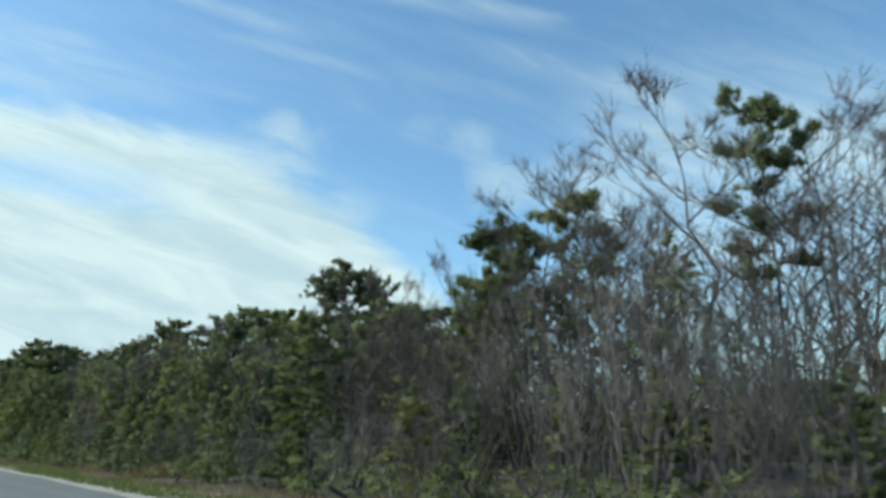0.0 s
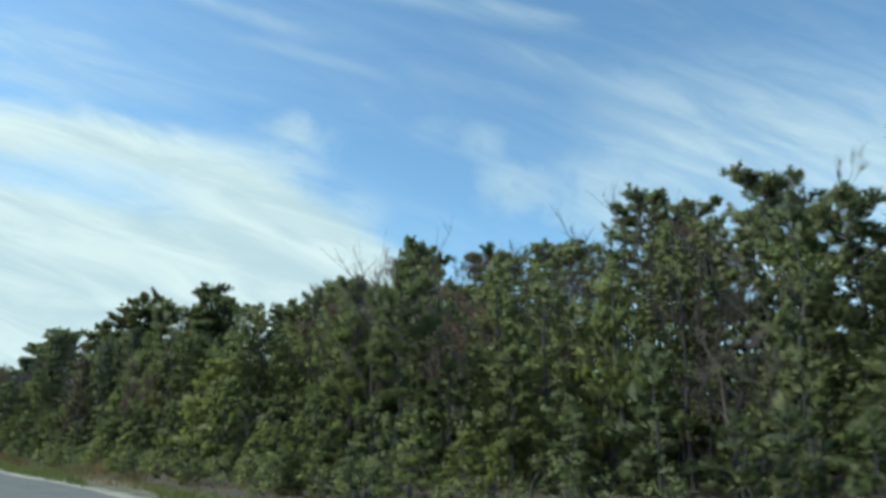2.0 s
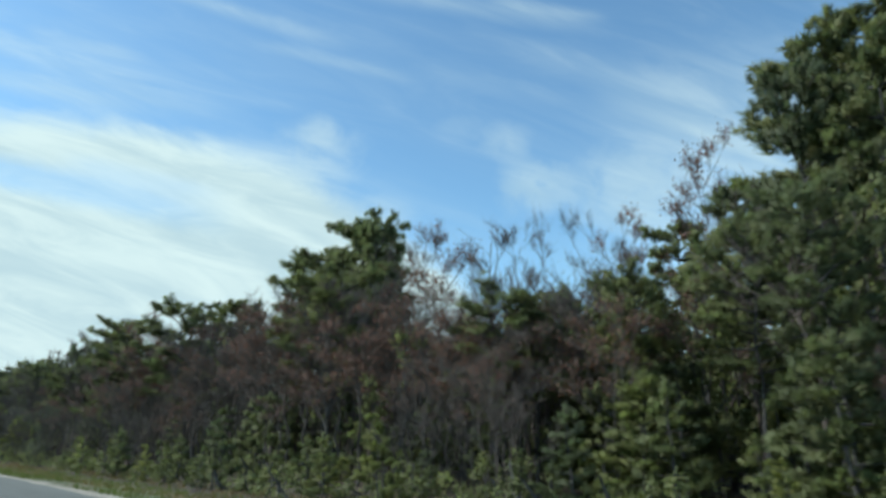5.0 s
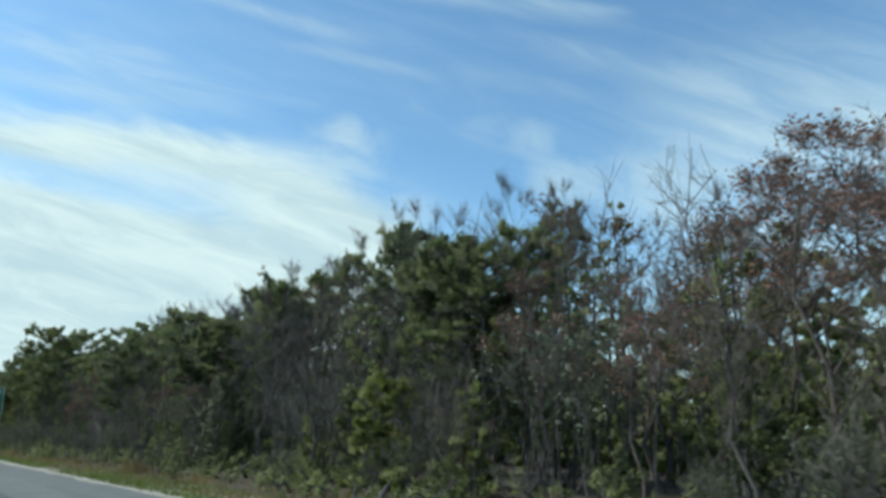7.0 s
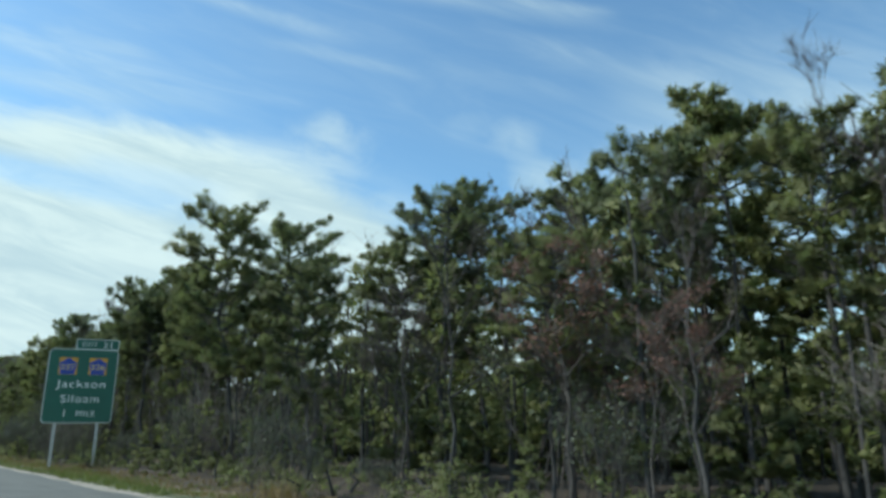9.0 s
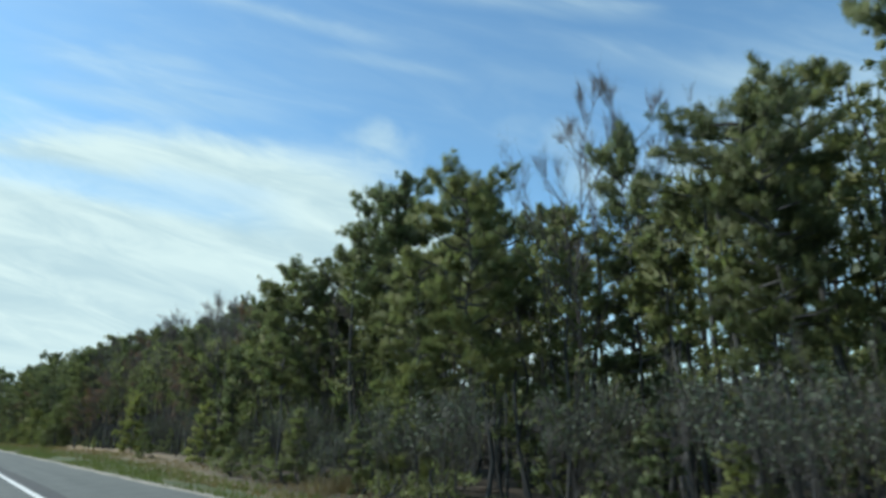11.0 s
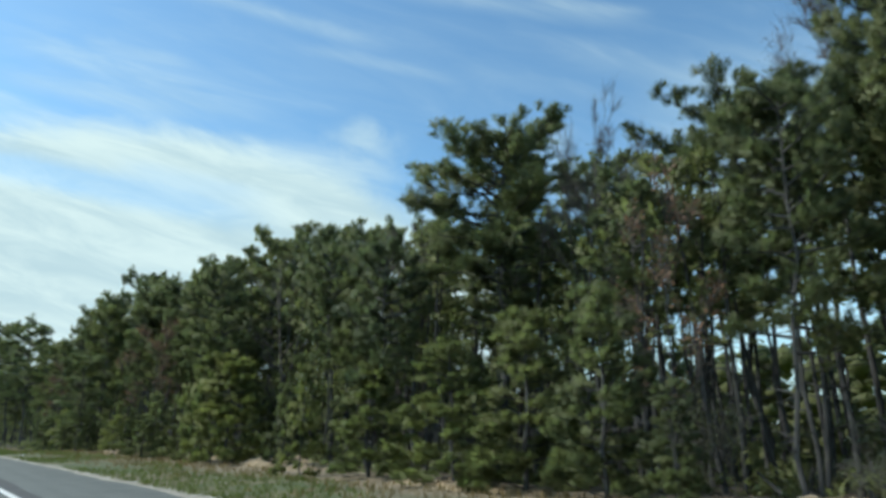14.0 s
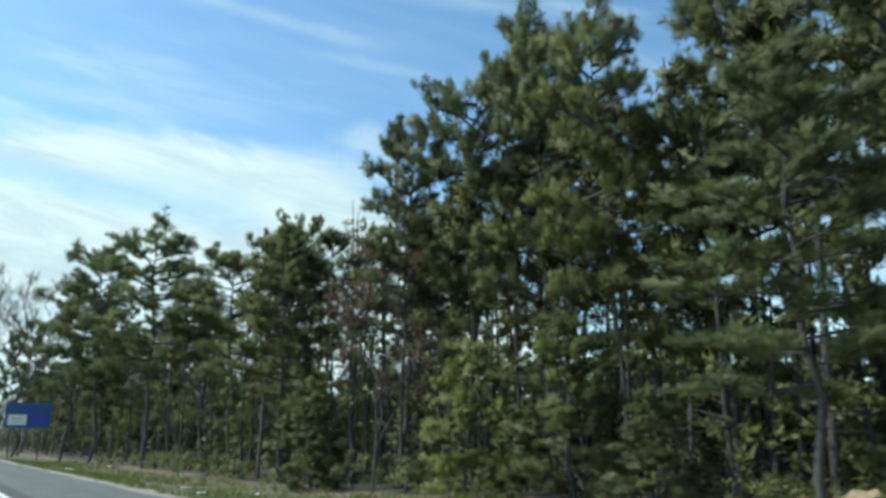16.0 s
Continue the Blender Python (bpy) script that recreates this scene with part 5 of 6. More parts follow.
def build_inner_woods():
    """The mass of trees behind the front ones, joined because nobody could count them."""
    rng = random.Random(17)
    trunks, bare, crown = Shape(), Shape(), Shape(False)

    def inner_pine(x, y, h, low, clumps, size, fine=False):
        foot = Vector((x, y, ground_at(x, y) - 0.3))
        line = bent(rng, foot, foot + Vector((rng.gauss(0, 0.35), rng.gauss(0, 0.35), h)), 4, 0.12)
        r = rng.uniform(0.06, 0.12)
        trunks.tube(line, [r, r * 0.85, r * 0.65, r * 0.45, 0.02], 5)
        crown.core = along(line, (low + 1) / 2)
        for _ in range(clumps):
            t = low + (1 - low) * rng.random()
            wide = size * 3.8 * math.sin(math.pi * (0.16 + 0.78 * (t - low) / (1 - low))) * rng.random() ** 0.5
            a = rng.uniform(0, 6.28)
            p = along(line, t) + Vector((math.cos(a) * wide, math.sin(a) * wide, rng.gauss(0, 0.2)))
            if fine:
                crown.blob(rng, p, size * 0.3, size * 0.25)
                crown.spray(rng, p, size * 0.9, size * 0.7, 20, 0.20, 0.019)
                continue
            near = x - road_x(y) < 22
            way = Vector((math.cos(a), math.sin(a), 0.5))
            crown.puff(rng, p, size * rng.uniform(0.5, 0.8), False, 0.8, way, 0.5 if near else 0.3)
            if not near:
                crown.blob(rng, p, size * 0.5, size * 0.4)
        for _ in range(7 if h > 3.5 else 0):
            p = along(line, rng.uniform(0.2, max(low, 0.3)))
            a = rng.uniform(0, 6.28)
            trunks.tube([p, p + Vector((math.cos(a), math.sin(a), rng.uniform(-0.2, 0.4))) * rng.uniform(0.4, 1.4)], [0.02, 0.008], 3)

    def inner_bare(x, y, h):
        foot = Vector((x, y, ground_at(x, y) - 0.3))
        line = bent(rng, foot, foot + Vector((rng.gauss(0, 0.7), rng.gauss(0, 0.7), h)), 4, 0.2)
        bare.tube(line, [0.10, 0.085, 0.06, 0.04, 0.012], 5)
        for _ in range(22):
            p = along(line, rng.uniform(0.25, 1.0))
            a = rng.uniform(0, 6.28)
            reach = rng.uniform(0.6, 1.9)
            q = p + Vector((math.cos(a) * reach, math.sin(a) * reach, reach * rng.uniform(0.6, 1.5)))
            bare.tube([p, q], [0.03, 0.010], 3)
            for _ in range(2):
                bare.tube([q.lerp(p, rng.uniform(0.1, 0.6)), q + Vector((rng.gauss(0, 0.5), rng.gauss(0, 0.5), rng.uniform(0.1, 0.8)))], [0.014, 0.006], 3)
            for _ in range(9):
                bare.sliver(rng, p.lerp(q, rng.uniform(0.4, 1.1)), Vector((rng.gauss(0, 0.4), rng.gauss(0, 0.4), rng.gauss(0.4, 0.3))), 0.012)

    def stand(count, y0, y1, lat0, lat1, bare_share, low, clumps, size, share, least):
        for i in range(count):
            y = y0 + (y1 - y0) * (i + rng.random()) / count
            lat = rng.uniform(lat0, lat1)
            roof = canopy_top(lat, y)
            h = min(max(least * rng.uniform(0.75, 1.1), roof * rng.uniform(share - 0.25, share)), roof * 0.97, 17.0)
            x = road_x(y) + lat
            if rng.random() < bare_share:
                inner_bare(x, y, h * 0.95)
            else:
                inner_pine(x, y, h, low, clumps, size)

    stand(34, 2, 24, 17, 32, 0.9, 0.2, 40, 0.42, 0.9, 6.0)
    stand(34, 20, 44, 18.0, 34, 0.7, 0.18, 44, 0.42, 0.88, 6.5)
    stand(135, 42, 128, 17.0, 28, 0.12, 0.12, 58, 0.52, 0.90, 7.0)
    stand(30, 14, 46, 18, 30, 0.35, 0.12, 46, 0.46, 0.9, 7.0)
    stand(34, 118, 146, 16, 27, 0.1, 0.1, 54, 0.5, 0.95, 8.5)
    stand(26, 66, 86, 17, 26, 0.3, 0.12, 50, 0.5, 0.95, 8.5)
    stand(40, 62, 88, 19, 31, 0.4, 0.2, 48, 0.42, 0.95, 10.0)
    stand(34, 142, 168, 15, 28, 0.9, 0.12, 46, 0.42, 0.8, 7.5)
    stand(36, 122, 152, 17.0, 28, 0.6, 0.18, 44, 0.42, 0.84, 6.0)
    stand(80, 148, 198, 15, 28, 0.75, 0.12, 46, 0.48, 0.80, 6.5)
    stand(74, 194, 238, 15.0, 26, 0.62, 0.18, 48, 0.46, 0.92, 8.0)
    stand(74, 234, 284, 15.0, 26, 0.4, 0.15, 52, 0.47, 0.94, 8.5)
    # the thin belt with many slender trunks
    stand(90, 284, 325, 13.2, 25, 0.15, 0.30, 32, 0.42, 0.92, 8.0)
    stand(26, 306, 330, 13.5, 24, 0.1, 0.2, 44, 0.50, 0.92, 9.0)
    stand(46, 276, 304, 14.5, 27, 0.1, 0.15, 44, 0.50, 0.92, 9.0)
    stand(270, 322, 382, 13.2, 28, 0.05, 0.50, 25, 0.40, 0.92, 8.0)
    stand(70, 380, 404, 13.2, 25, 0.1, 0.25, 42, 0.44, 0.92, 8.5)
    stand(28, 402, 430, 13, 22, 0.05, 0.15, 48, 0.48, 0.95, 10.5)
    stand(95, 402, 447, 13.0, 24, 0.08, 0.20, 46, 0.44, 0.94, 9.5)
    stand(120, 452, 530, 13.5, 36, 0.25, 0.25, 46, 0.45, 0.85, 10.0)
    # low growth inside and beyond the belt, and the woods far along the road
    for y0, y1, count, lat0, lat1, h0, h1 in ((20, 150, 95, 17, 28, 2.5, 5.5), (150, 284, 120, 16, 28, 2.5, 5.5), (284, 325, 60, 15, 28, 2.0, 4.5),
                                              (322, 384, 90, 18, 30, 1.5, 3.4), (384, 447, 110, 14, 28, 2.5, 6.0), (455, 560, 130, 15, 36, 2.5, 6.0), (540, 900, 200, 11, 40, 3.0, 6.5)):
        for i in range(count):
            y = y0 + (y1 - y0) * (i + rng.random()) / count
            inner_pine(road_x(y) + rng.uniform(lat0, lat1), y, rng.uniform(h0, h1), 0.04, 14, 0.42)
    # low growth on the floor of the woods
    for y0, y1, count, lat0, lat1, h0, h1 in ((4, 175, 330, 10.0, 14.0, 0.6, 1.4), (175, 318, 200, 10.2, 14.0, 0.5, 1.3), (318, 380, 300, 13.4, 22.0, 0.5, 1.2), (378, 470, 160, 11.5, 16, 0.6, 1.4)):
        for i in range(count):
            y = y0 + (y1 - y0) * (i + rng.random()) / count
            inner_pine(road_x(y) + rng.uniform(lat0, lat1), y, rng.uniform(h0, h1), 0.08, 9, 0.26, True)
    # the closed mass of the woods beyond
    for y0, y1, lat0, lat1, top, count in ((-12, 44, 36, 50, 5.0, 1100), (40, 142, 30, 46, 8.8, 3200), (138, 300, 29, 44, 9.6, 5600), (138, 300, 27, 33, 3.6, 1500), (98, 146, 30, 44, 12.0, 1500), (286, 322, 30, 46, 6.0, 1200), (322, 400, 32, 48, 6.5, 2700), (400, 470, 29, 45, 8.0, 2300), (465, 640, 26, 46, 8.5, 2600), (452, 545, 17, 27, 7.0, 1700)):
        for i in range(count):
            y = y0 + (y1 - y0) * (i + rng.random()) / count
            lat = rng.uniform(lat0, lat1)
            x = road_x(y) + lat
            top_here = top * (0.75 + 0.3 * math.sin(y * 0.37 + lat * 0.6)) * rng.uniform(0.8, 1.1)
            p = Vector((x, y, ground_at(x, y) + top_here * rng.uniform(0.02, 1.0)))
            crown.blob(rng, p, rng.uniform(0.45, 0.85), rng.uniform(0.4, 0.7))
            crown.spray(rng, p, 1.0, 0.9, 7, 0.42, 0.08)
    for i in range(90):
        y = -10 + 52 * (i + rng.random()) / 90
        inner_bare(road_x(y) + rng.uniform(22, 46), y, rng.uniform(6.0, 9.0))
    for i in range(200):
        y = 500 + 460 * (i / 200) ** 1.3 + rng.uniform(-3, 3)
        lat = rng.uniform(12, 34)
        if rng.random() < 0.35:
            inner_bare(road_x(y) + lat, y, rng.uniform(9, 12.5))
        else:
            inner_pine(road_x(y) + lat, y, rng.uniform(8, 12), 0.25, 14, 0.8)
    for shape, mat, name, label in ((trunks, M_BARK, "inner_trunks", "dark pine trunks deep in the woods"), (bare, M_TWIG, "inner_branches", "leafless trees deep in the woods"),
                                    (crown, M_PINE, "inner_crowns", "green pine crowns deep in the woods")):
        tagged(new(name, shape.mesh(name, mat)), label, "woods", kind="stuff")


build_inner_woods()


# ---- things beside the road ----
def box(bm, cx, cy, cz, sx, sy, sz):
    r = bmesh.ops.create_cube(bm, size=1.0, matrix=Matrix.Translation((cx, cy, cz)) @ Matrix.Diagonal((sx, sy, sz, 1)))
    return r["verts"]


def rounded_panel(w, h, radius, thick):
    """A flat upright panel with rounded corners, its face towards -y, its middle at the origin."""
    bm = bmesh.new()
    ring = []
    for cx, cz, a0 in ((w / 2 - radius, h / 2 - radius, 0), (-w / 2 + radius, h / 2 - radius, 90),
                       (-w / 2 + radius, -h / 2 + radius, 180), (w / 2 - radius, -h / 2 + radius, 270)):
        for i in range(7):
            a = radians(a0 + 15 * i)
            ring.append(bm.verts.new((cx + radius * math.cos(a), 0, cz + radius * math.sin(a))))
    face = bm.faces.new(ring)
    made = bmesh.ops.extrude_face_region(bm, geom=[face])
    bmesh.ops.translate(bm, verts=[v for v in made["geom"] if isinstance(v, bmesh.types.BMVert)], vec=(0, thick, 0))
    bmesh.ops.recalc_face_normals(bm, faces=bm.faces)
    return bm


def words(text, size, mat, parent, x, y, z, name="lettering", stretch=1.0):
    """Raised letters that face -y, centred on x with their foot at z."""
    cu = bpy.data.curves.new(name, "FONT")
    cu.body, cu.size, cu.align_x, cu.extrude = text, size, "CENTER", 0.002
    cu.offset = 0.0
    cu.space_character = 1.12
    tmp = new(name, cu)
    bpy.context.view_layer.update()
    me = bpy.data.meshes.new_from_object(tmp.evaluated_get(bpy.context.evaluated_depsgraph_get()))
    bpy.data.objects.remove(tmp)
    me.materials.append(mat)
    ob = new(name, me)
    ob.parent = parent
    ob.matrix_basis = pose(x, y, z, 90, 0, 0) @ Matrix.Diagonal((stretch, 1, 1, 1))
    return ob


def i_beam(h, flange, web):
    bm = bmesh.new()
    box(bm, 0, -web / 2, h / 2, flange, 0.014, h)
    box(bm, 0, web / 2, h / 2, flange, 0.014, h)
    box(bm, 0, 0, h / 2, 0.012, web - 0.014, h)
    return bm


def build_exit_sign(x, y, turn, w, h, foot):
    """Large green exit sign with a tab, two route shields and two steel posts."""
    root = new("exit_sign")
    g = ground_at(x, y)
    root.matrix_basis = pose(x, y, g, 0, 0, turn)
    tagged(root, "large green highway exit sign on two steel posts", "road sign")
    base = foot - g
    mid = base + h / 2

    def at(ob, px, py, pz):
        ob.location = (px, py, pz)
        return ob

    rim = at(part("panel_border", rounded_panel(w, h, 0.22, 0.03), M_WHITE, root, "white sign border"), 0, 0, mid)
    at(part("panel", rounded_panel(w - 0.07, h - 0.07, 0.19, 0.03), M_SIGN, root), 0, -0.006, mid)
    tab_w, tab_h = w * 0.63, 0.56
    tx, tz = w / 2 - tab_w / 2 - 0.02, base + h + tab_h / 2 - 0.01
    at(part("tab_border", rounded_panel(tab_w, tab_h, 0.08, 0.03), M_WHITE, root, "white tab border"), tx, 0, tz)
    at(part("exit_tab", rounded_panel(tab_w - 0.07, tab_h - 0.07, 0.06, 0.03), M_SIGN, root), tx, -0.006, tz)
    words("EXIT", 0.30, M_WHITE, root, tx - 0.40, -0.012, tz - 0.10, stretch=1.15)
    words("21", 0.44, M_WHITE, root, tx + 0.52, -0.012, tz - 0.15, stretch=1.1)
    for side, text in ((-1, "527"), (1, "526")):
        sx, sz = side * w * 0.215, base + h * 0.765
        bm = bmesh.new()
        box(bm, 0, 0, 0, 0.86, 0.012, 0.90)
        shield = at(part("route_shield", bm, M_ORANGE, root, "yellow square route panel"), sx, -0.013, sz)
        bm = bmesh.new()
        pts = [(0.0, 0.44), (0.425, 0.17), (0.33, -0.44), (-0.33, -0.44), (-0.425, 0.17)]
        face = bm.faces.new([bm.verts.new((a, 0, b)) for a, b in reversed(pts)])
        made = bmesh.ops.extrude_face_region(bm, geom=[face])
        bmesh.ops.translate(bm, verts=[v for v in made["geom"] if isinstance(v, bmesh.types.BMVert)], vec=(0, -0.006, 0))
        bmesh.ops.recalc_face_normals(bm, faces=bm.faces)
        part("pentagon", bm, M_BLUE, shield, "blue pentagon").location = (0, -0.006, 0)
        words(text, 0.43, M_YELLOW, shield, 0, -0.016, -0.19, "route_numeral", 0.95)
    words("Jackson", 0.58, M_WHITE, root, 0.05, -0.012, base + h * 0.475, stretch=1.20)
    words("Siloam", 0.58, M_WHITE, root, 0.05, -0.012, base + h * 0.275, stretch=1.10)
    words("1", 0.52, M_WHITE, root, -0.62, -0.012, base + h * 0.085, stretch=0.95)
    words("MILE", 0.40, M_WHITE, root, 0.38, -0.012, base + h * 0.092, stretch=1.05)
    for px in (-w * 0.30, w * 0.30):
        post = part("post", i_beam(base + h * 0.95 + 0.6, 0.13, 0.18), M_STEEL, root)
        post.location = (px, 0.16, -0.6)
    for pz in (base + 0.4, base + h / 2, base + h - 0.4):
        bm = bmesh.new()
        box(bm, 0, 0, 0, w * 0.96, 0.03, 0.08)
        part("rail", bm, M_STEEL, root).location = (0, 0.045, pz)


def build_service_sign(x, y, turn):
    """Blue service sign: one pale plate and one blue plate under a blue header."""
    root = new("service_sign")
    g = ground_at(x, y)
    root.matrix_basis = pose(x, y, g, 0, 0, turn)
    tagged(root, "blue roadside service sign with one pale plate on posts", "road sign")
    base = 2.2 - g
    part("panel", rounded_panel(3.1, 1.95, 0.12, 0.03), M_LOGO, root).location = (0, 0, base + 0.97)
    plate = part("plate", rounded_panel(1.25, 0.78, 0.06, 0.02), M_WHITE, root, "pale grey-white plate")
    plate.location = (-0.72, -0.024, base + 0.62)
    for k, (bw, bz) in enumerate(((0.8, 0.12), (0.6, -0.12))):
        bm = bmesh.new()
        box(bm, 0, 0, 0, bw, 0.006, 0.10)
        part("bar", bm, M_STEEL, plate, "grey bar of small lettering").location = (0, -0.006, bz)
    part("plate", rounded_panel(1.25, 0.78, 0.06, 0.02), M_BLUE, root, "deep blue plate").location = (0.74, -0.024, base + 0.62)
    bm = bmesh.new()
    box(bm, 0, 0, 0, 1.3, 0.006, 0.16)
    part("bar", bm, M_BLUE, root, "header bar of small lettering").location = (0, -0.008, base + 1.5)
    for px in (-1.0, 1.0):
        part("post", i_beam(base + 1.8 + 0.5, 0.10, 0.13), M_POST, root).location = (px, 0.12, -0.5)


def build_mile_marker(x, y):
    """Narrow green upright distance marker on a post, with a pale cap plate."""
    root = new("mile_marker")
    g = ground_at(x, y)
    root.matrix_basis = pose(x, y, g, 0, 0, -24)
    tagged(root, "narrow green roadside distance marker with pale cap", "road sign")
    bm = bmesh.new()
    box(bm, 0, 0.03, 0.20, 0.04, 0.03, 1.5)
    part("post", bm, M_STEEL, root)
    part("panel", rounded_panel(0.16, 0.60, 0.02, 0.008), M_SIGN, root).location = (0, 0, 0.62)
    part("cap_plate", rounded_panel(0.155, 0.12, 0.03, 0.008), M_STEEL, root, "pale grey cap plate").location = (0, -0.002, 0.95)
    words("2", 0.15, M_WHITE, root, 0, -0.004, 0.70, "numeral")
    for k in range(2):
        bm = bmesh.new()
        box(bm, 0, 0, 0, 0.06, 0.004, 0.07)
        part("bar", bm, M_WHITE, root, "small white marking").location = (0, -0.004, 0.60 - 0.14 * k)


build_exit_sign(9.18, 272.73, -16.0, 3.34, 3.89, 1.87)
build_service_sign(road_x(476) + 7.5, 476.0, -6.0)
build_mile_marker(9.27, 106.6)


def build_mound(x, y, length, width, height, seed):
    """A low heap of pale sand and rubble at the edge of the woods."""
    rng = random.Random(seed)
    bm = bmesh.new()
    bmesh.ops.create_grid(bm, x_segments=44, y_segments=26, size=1.0)
    for v in bm.verts:
        a = max(0.0, 1 - v.co.x ** 2) * max(0.0, 1 - v.co.y ** 2)
        lump = noise.noise(Vector((v.co.x * 2.2 + seed, v.co.y * 2.2, 1.0))) * 0.5 + noise.noise(Vector((v.co.x * 6 + seed, v.co.y * 6, 4.0))) * 0.4 + noise.noise(Vector((v.co.x * 15 + seed, v.co.y * 11, 8.0))) * 0.5
        wx, wy = x + v.co.y * width, y + v.co.x * length
        v.co = (v.co.y * width, v.co.x * length, ground_at(wx, wy) - ground_at(x, y) - 0.06 + (a ** 0.6) * height * 0.75 * (0.75 + lump))
    for f in bm.faces:
        f.smooth = True
    root = new("sand_mound")
    root.matrix_basis = pose(x, y, ground_at(x, y))
    tagged(root, "low heap of pale sand at the edge of the woods", "sand heap", "sand heaps")
    part("sand_body", bm, M_SAND, root)
    for k in range(7):
        bm = bmesh.new()
        bmesh.ops.create_icosphere(bm, subdivisions=2, radius=rng.uniform(0.05, 0.14))
        for v in bm.verts:
            v.co *= 1 + 0.7 * noise.noise(v.co * 14 + Vector((k, seed, 0)))
            v.co.z *= 0.6
        px, py = rng.uniform(-0.6, 0.3) * width, rng.uniform(-0.7, 0.7) * length
        a = (1 - (px / width) ** 2) * (1 - (py / length) ** 2)
        part("rubble", bm, M_ROCK, root, "pale broken stone").location = (px, py, ground_at(x + px, y + py) - ground_at(x, y) + (a ** 0.6) * height * 0.5)


build_mound(9.4, 327.6, 1.6, 1.0, 0.30, 1)
build_mound(11.3, 344.0, 1.8, 1.0, 0.32, 2)
build_mound(10.0, 352.0, 3.0, 1.2, 0.28, 3)
build_mound(10.8, 365.8, 2.6, 1.1, 0.35, 4)
build_mound(8.9, 374.5, 2.4, 1.0, 0.30, 5)
build_mound(10.0, 386.6, 3.6, 1.5, 0.50, 6)
build_mound(10.6, 398.5, 2.6, 1.2, 0.42, 7)
build_mound(10.2, 416.5, 3.2, 1.3, 0.48, 8)
build_mound(8.9, 411.5, 1.8, 1.0, 0.35, 9)


def build_straw(x, y, h, seed):
    """A clump of tall dry grass."""
    rng = random.Random(seed)
    s = Shape()
    for _ in range(130):
        p = Vector((rng.gauss(0, 0.22), rng.gauss(0, 0.5), -0.05))
        tip = p + Vector((rng.gauss(0, 0.16), rng.gauss(0, 0.16), h * rng.uniform(0.6, 1.1)))
        side = Vector((rng.uniform(-1, 1), rng.uniform(-1, 1), 0)).normalized() * 0.016
        k = len(s.verts)
        s.verts += [p - side, p + side, tip]
        s.faces.append((k, k + 1, k + 2))
    ob = new("dry_grass_clump", s.mesh("dry_grass_clump", M_STRAW))
    ob.matrix_basis = pose(x, y, ground_at(x, y))
    tagged(ob, "clump of tall tan dry grass at the woods edge", "grass", "dry grass clumps", "stuff")


straw_rng = random.Random(3)
for sx, sy in ((11.4, 30.2), (11.9, 29.3), (9.6, 118.2), (10.8, 118.6), (12.0, 107.8), (12.3, 87.5), (9.3, 304.3), (9.9, 113.0), (10.9, 113.6), (10.1, 214.7)):
    for j in range(3):
        build_straw(sx + straw_rng.uniform(-0.5, 0.8), sy + straw_rng.uniform(-1.2, 1.2), straw_rng.uniform(0.45, 0.8), straw_rng.randrange(1000))
for i in range(14):
    sy = 14 + i * 21.3 + straw_rng.uniform(-3, 3)
    build_straw(road_x(sy) + straw_rng.uniform(9.2, 10.4), sy, straw_rng.uniform(0.35, 0.7), 200 + i)


def build_litter(x, y, size, seed):
    """A crumpled scrap of white plastic or paper."""
    bm = bmesh.new()
    bmesh.ops.create_grid(bm, x_segments=4, y_segments=4, size=size)
    for v in bm.verts:
        v.co.z += 0.5 * size * (noise.noise(v.co * 14 + Vector((seed, 0, 0))) + 0.6)
        v.co.x += 0.3 * size * noise.noise(v.co * 11 + Vector((0, seed, 0)))
    bmesh.ops.solidify(bm, geom=bm.faces[:], thickness=0.004)
    me = bpy.data.meshes.new("litter_scrap")
    bm.to_mesh(me)
    bm.free()
    me.materials.append(M_TRASH)
    ob = new("litter_scrap", me)
    ob.matrix_basis = pose(x, y, ground_at(x, y) + 0.02, 0, 0, seed * 40)
    tagged(ob, "crumpled scrap of white litter on the grass", "litter", "roadside litter")


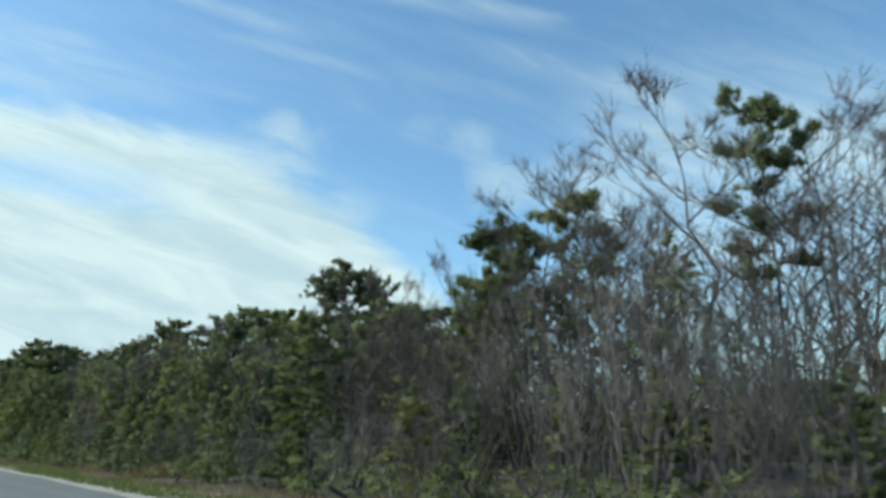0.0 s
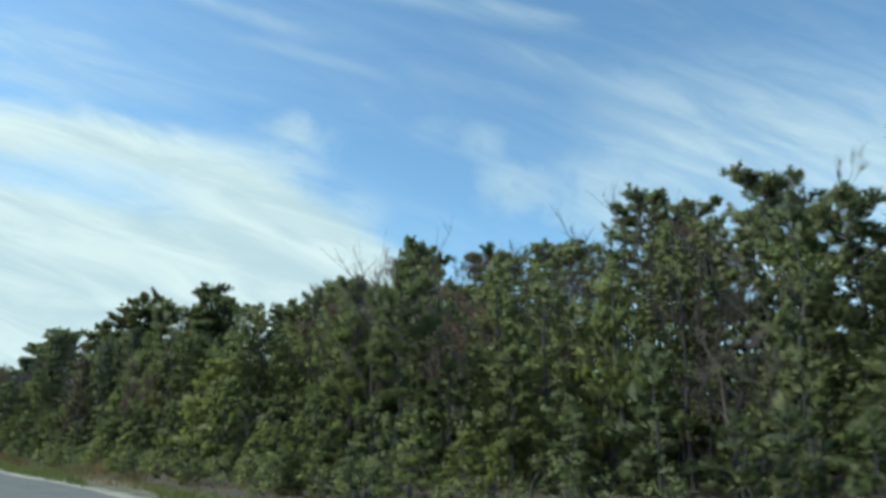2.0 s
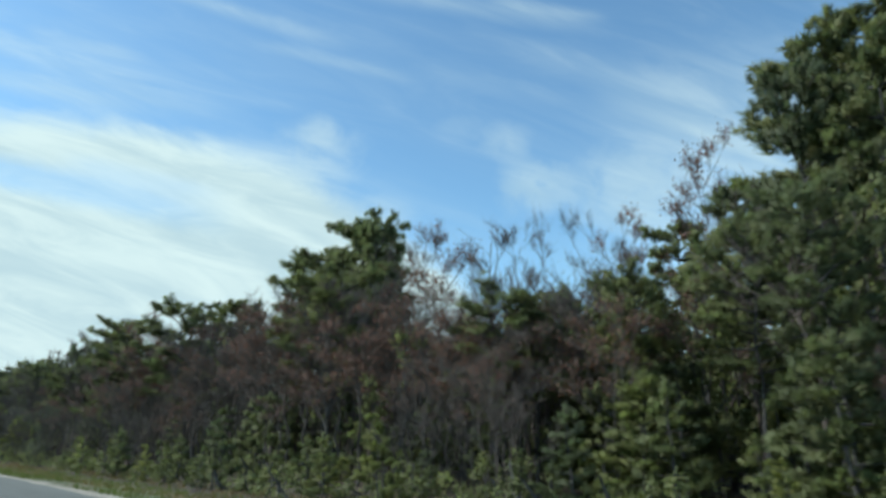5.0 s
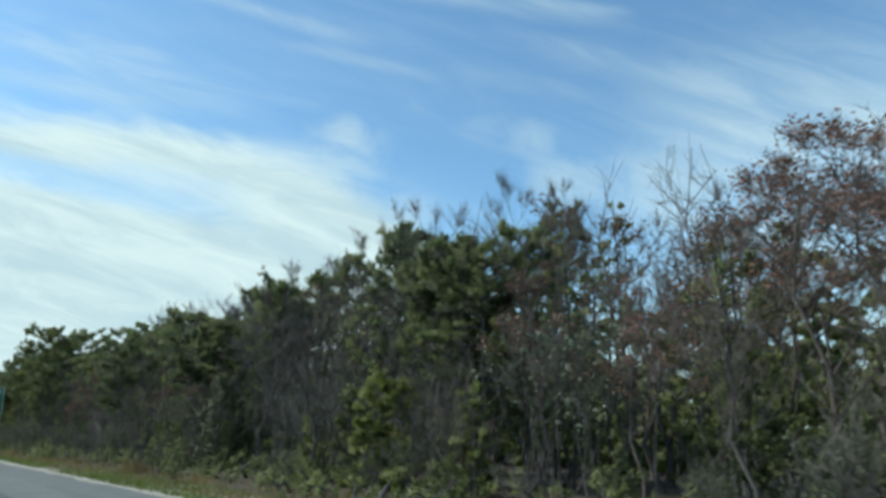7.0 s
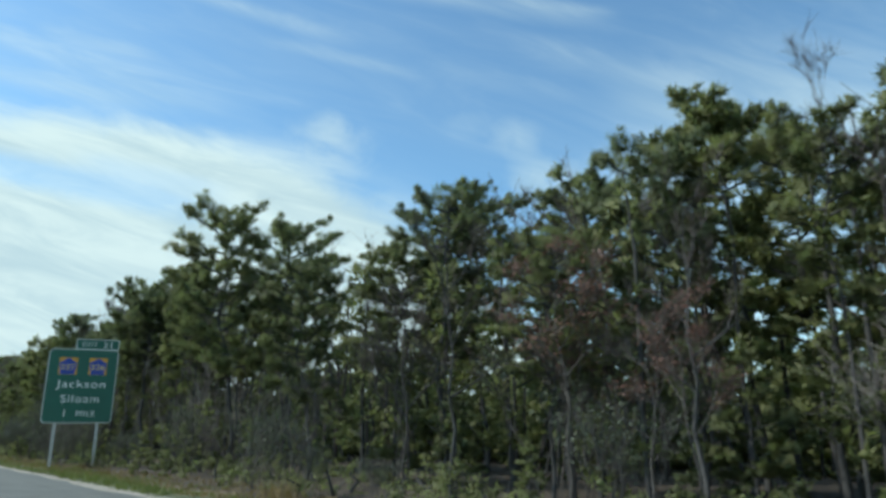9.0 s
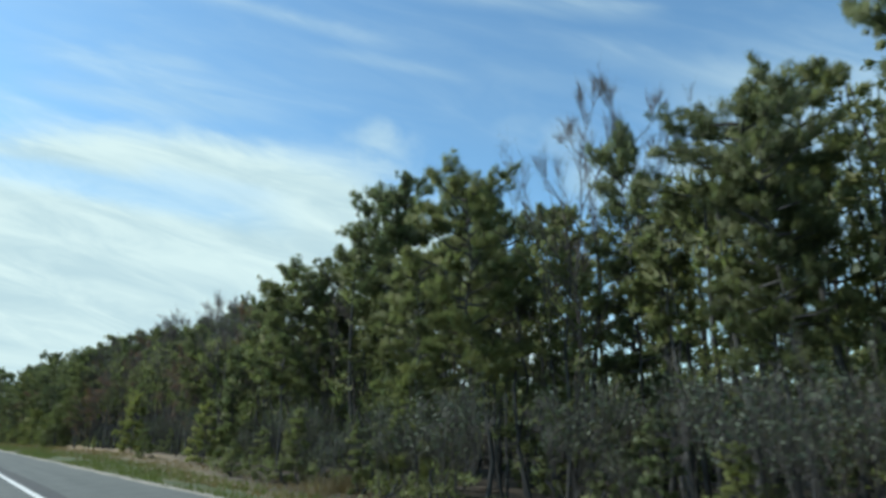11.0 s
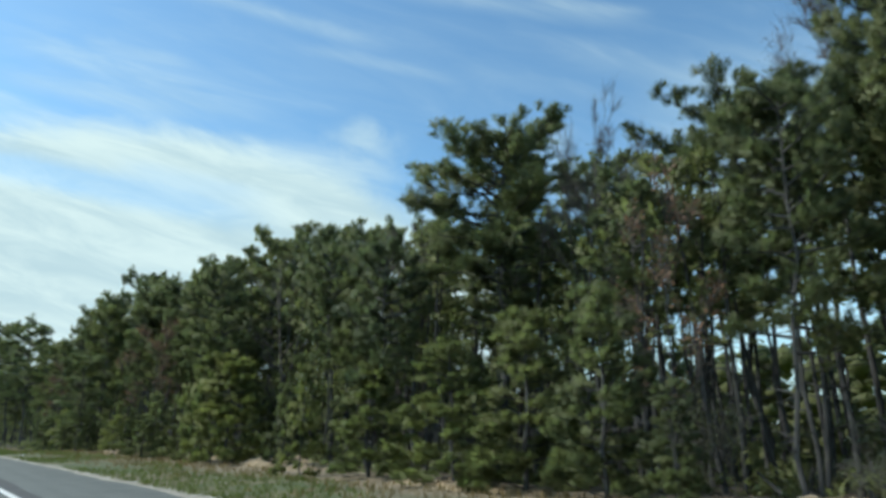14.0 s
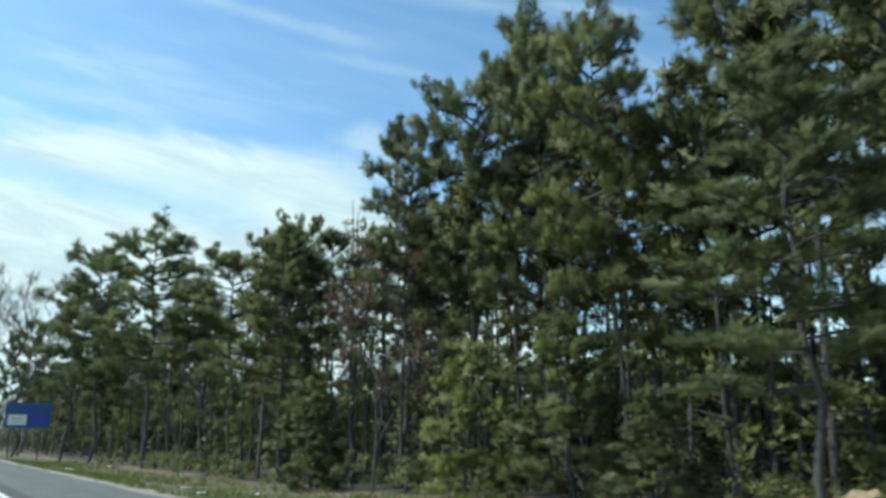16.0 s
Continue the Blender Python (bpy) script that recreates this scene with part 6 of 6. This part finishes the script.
for k, (lx, ly, ls) in enumerate(((9.0, 230.6, 0.12), (2.9, 451.5, 0.14), (6.4, 460.7, 0.12), (3.1, 431.7, 0.12), (5.2, 433.1, 0.10), (3.3, 455.2, 0.12),
                                  (3.7, 435.1, 0.12), (2.9, 423.6, 0.10), (3.5, 411.9, 0.10), (10.0, 85.5, 0.12), (2.8, 406.6, 0.08))):
    build_litter(lx, ly, ls, k + 1)


def build_grass():
    """Grass of the verge, green near the road and dry towards the woods."""
    rng = np.random.default_rng(4)
    for name, mat, count, lo, hi, high in (("verge_grass", M_GRASS, 42000, 5.6, 9.4, 0.16), ("dry_verge_grass", M_STRAW, 20000, 6.6, 11.0, 0.18)):
        y = rng.uniform(8, 475, count)
        far = y > 424
        lat = lo + (hi - lo + (1.6 if name == "verge_grass" else 0.0) * far) * rng.random(count) ** (1.2 if name == "verge_grass" else 0.7)
        patch = np.array([noise.noise(Vector((a * 0.5, b * 0.12, 9.0))) for a, b in zip(lat, y)])
        keep = patch > -0.15 if name == "verge_grass" else (patch < 0.25) & (~far | (rng.random(count) < 0.25))
        y, lat = y[keep], lat[keep]
        x = np.array([road_x(v) for v in y]) + lat
        z = np.array([land_z(a, b) for a, b in zip(lat, y)])
        verts, faces = [], []
        n = len(y)
        for k in range(2):
            a = rng.uniform(0, 6.28, n)
            wx, wy = np.cos(a) * 0.022, np.sin(a) * 0.022
            tx, ty, tz = rng.normal(0, 0.06, n), rng.normal(0, 0.06, n), high * rng.uniform(0.5, 1.2, n)
            px, py = x + rng.normal(0, 0.05, n), y + rng.normal(0, 0.05, n)
            tri = np.stack([np.stack([px - wx, py - wy, z - 0.02], 1), np.stack([px + wx, py + wy, z - 0.02], 1), np.stack([px + tx, py + ty, z + tz], 1)], 1)
            base = len(verts)
            verts += [tuple(v) for v in tri.reshape(-1, 3)]
            faces += [(base + 3 * i, base + 3 * i + 1, base + 3 * i + 2) for i in range(n)]
        ob = mesh_object(name, verts, faces, mat)
        tagged(ob, "short verge grass beside the asphalt shoulder", "grass", kind="stuff")


build_grass()
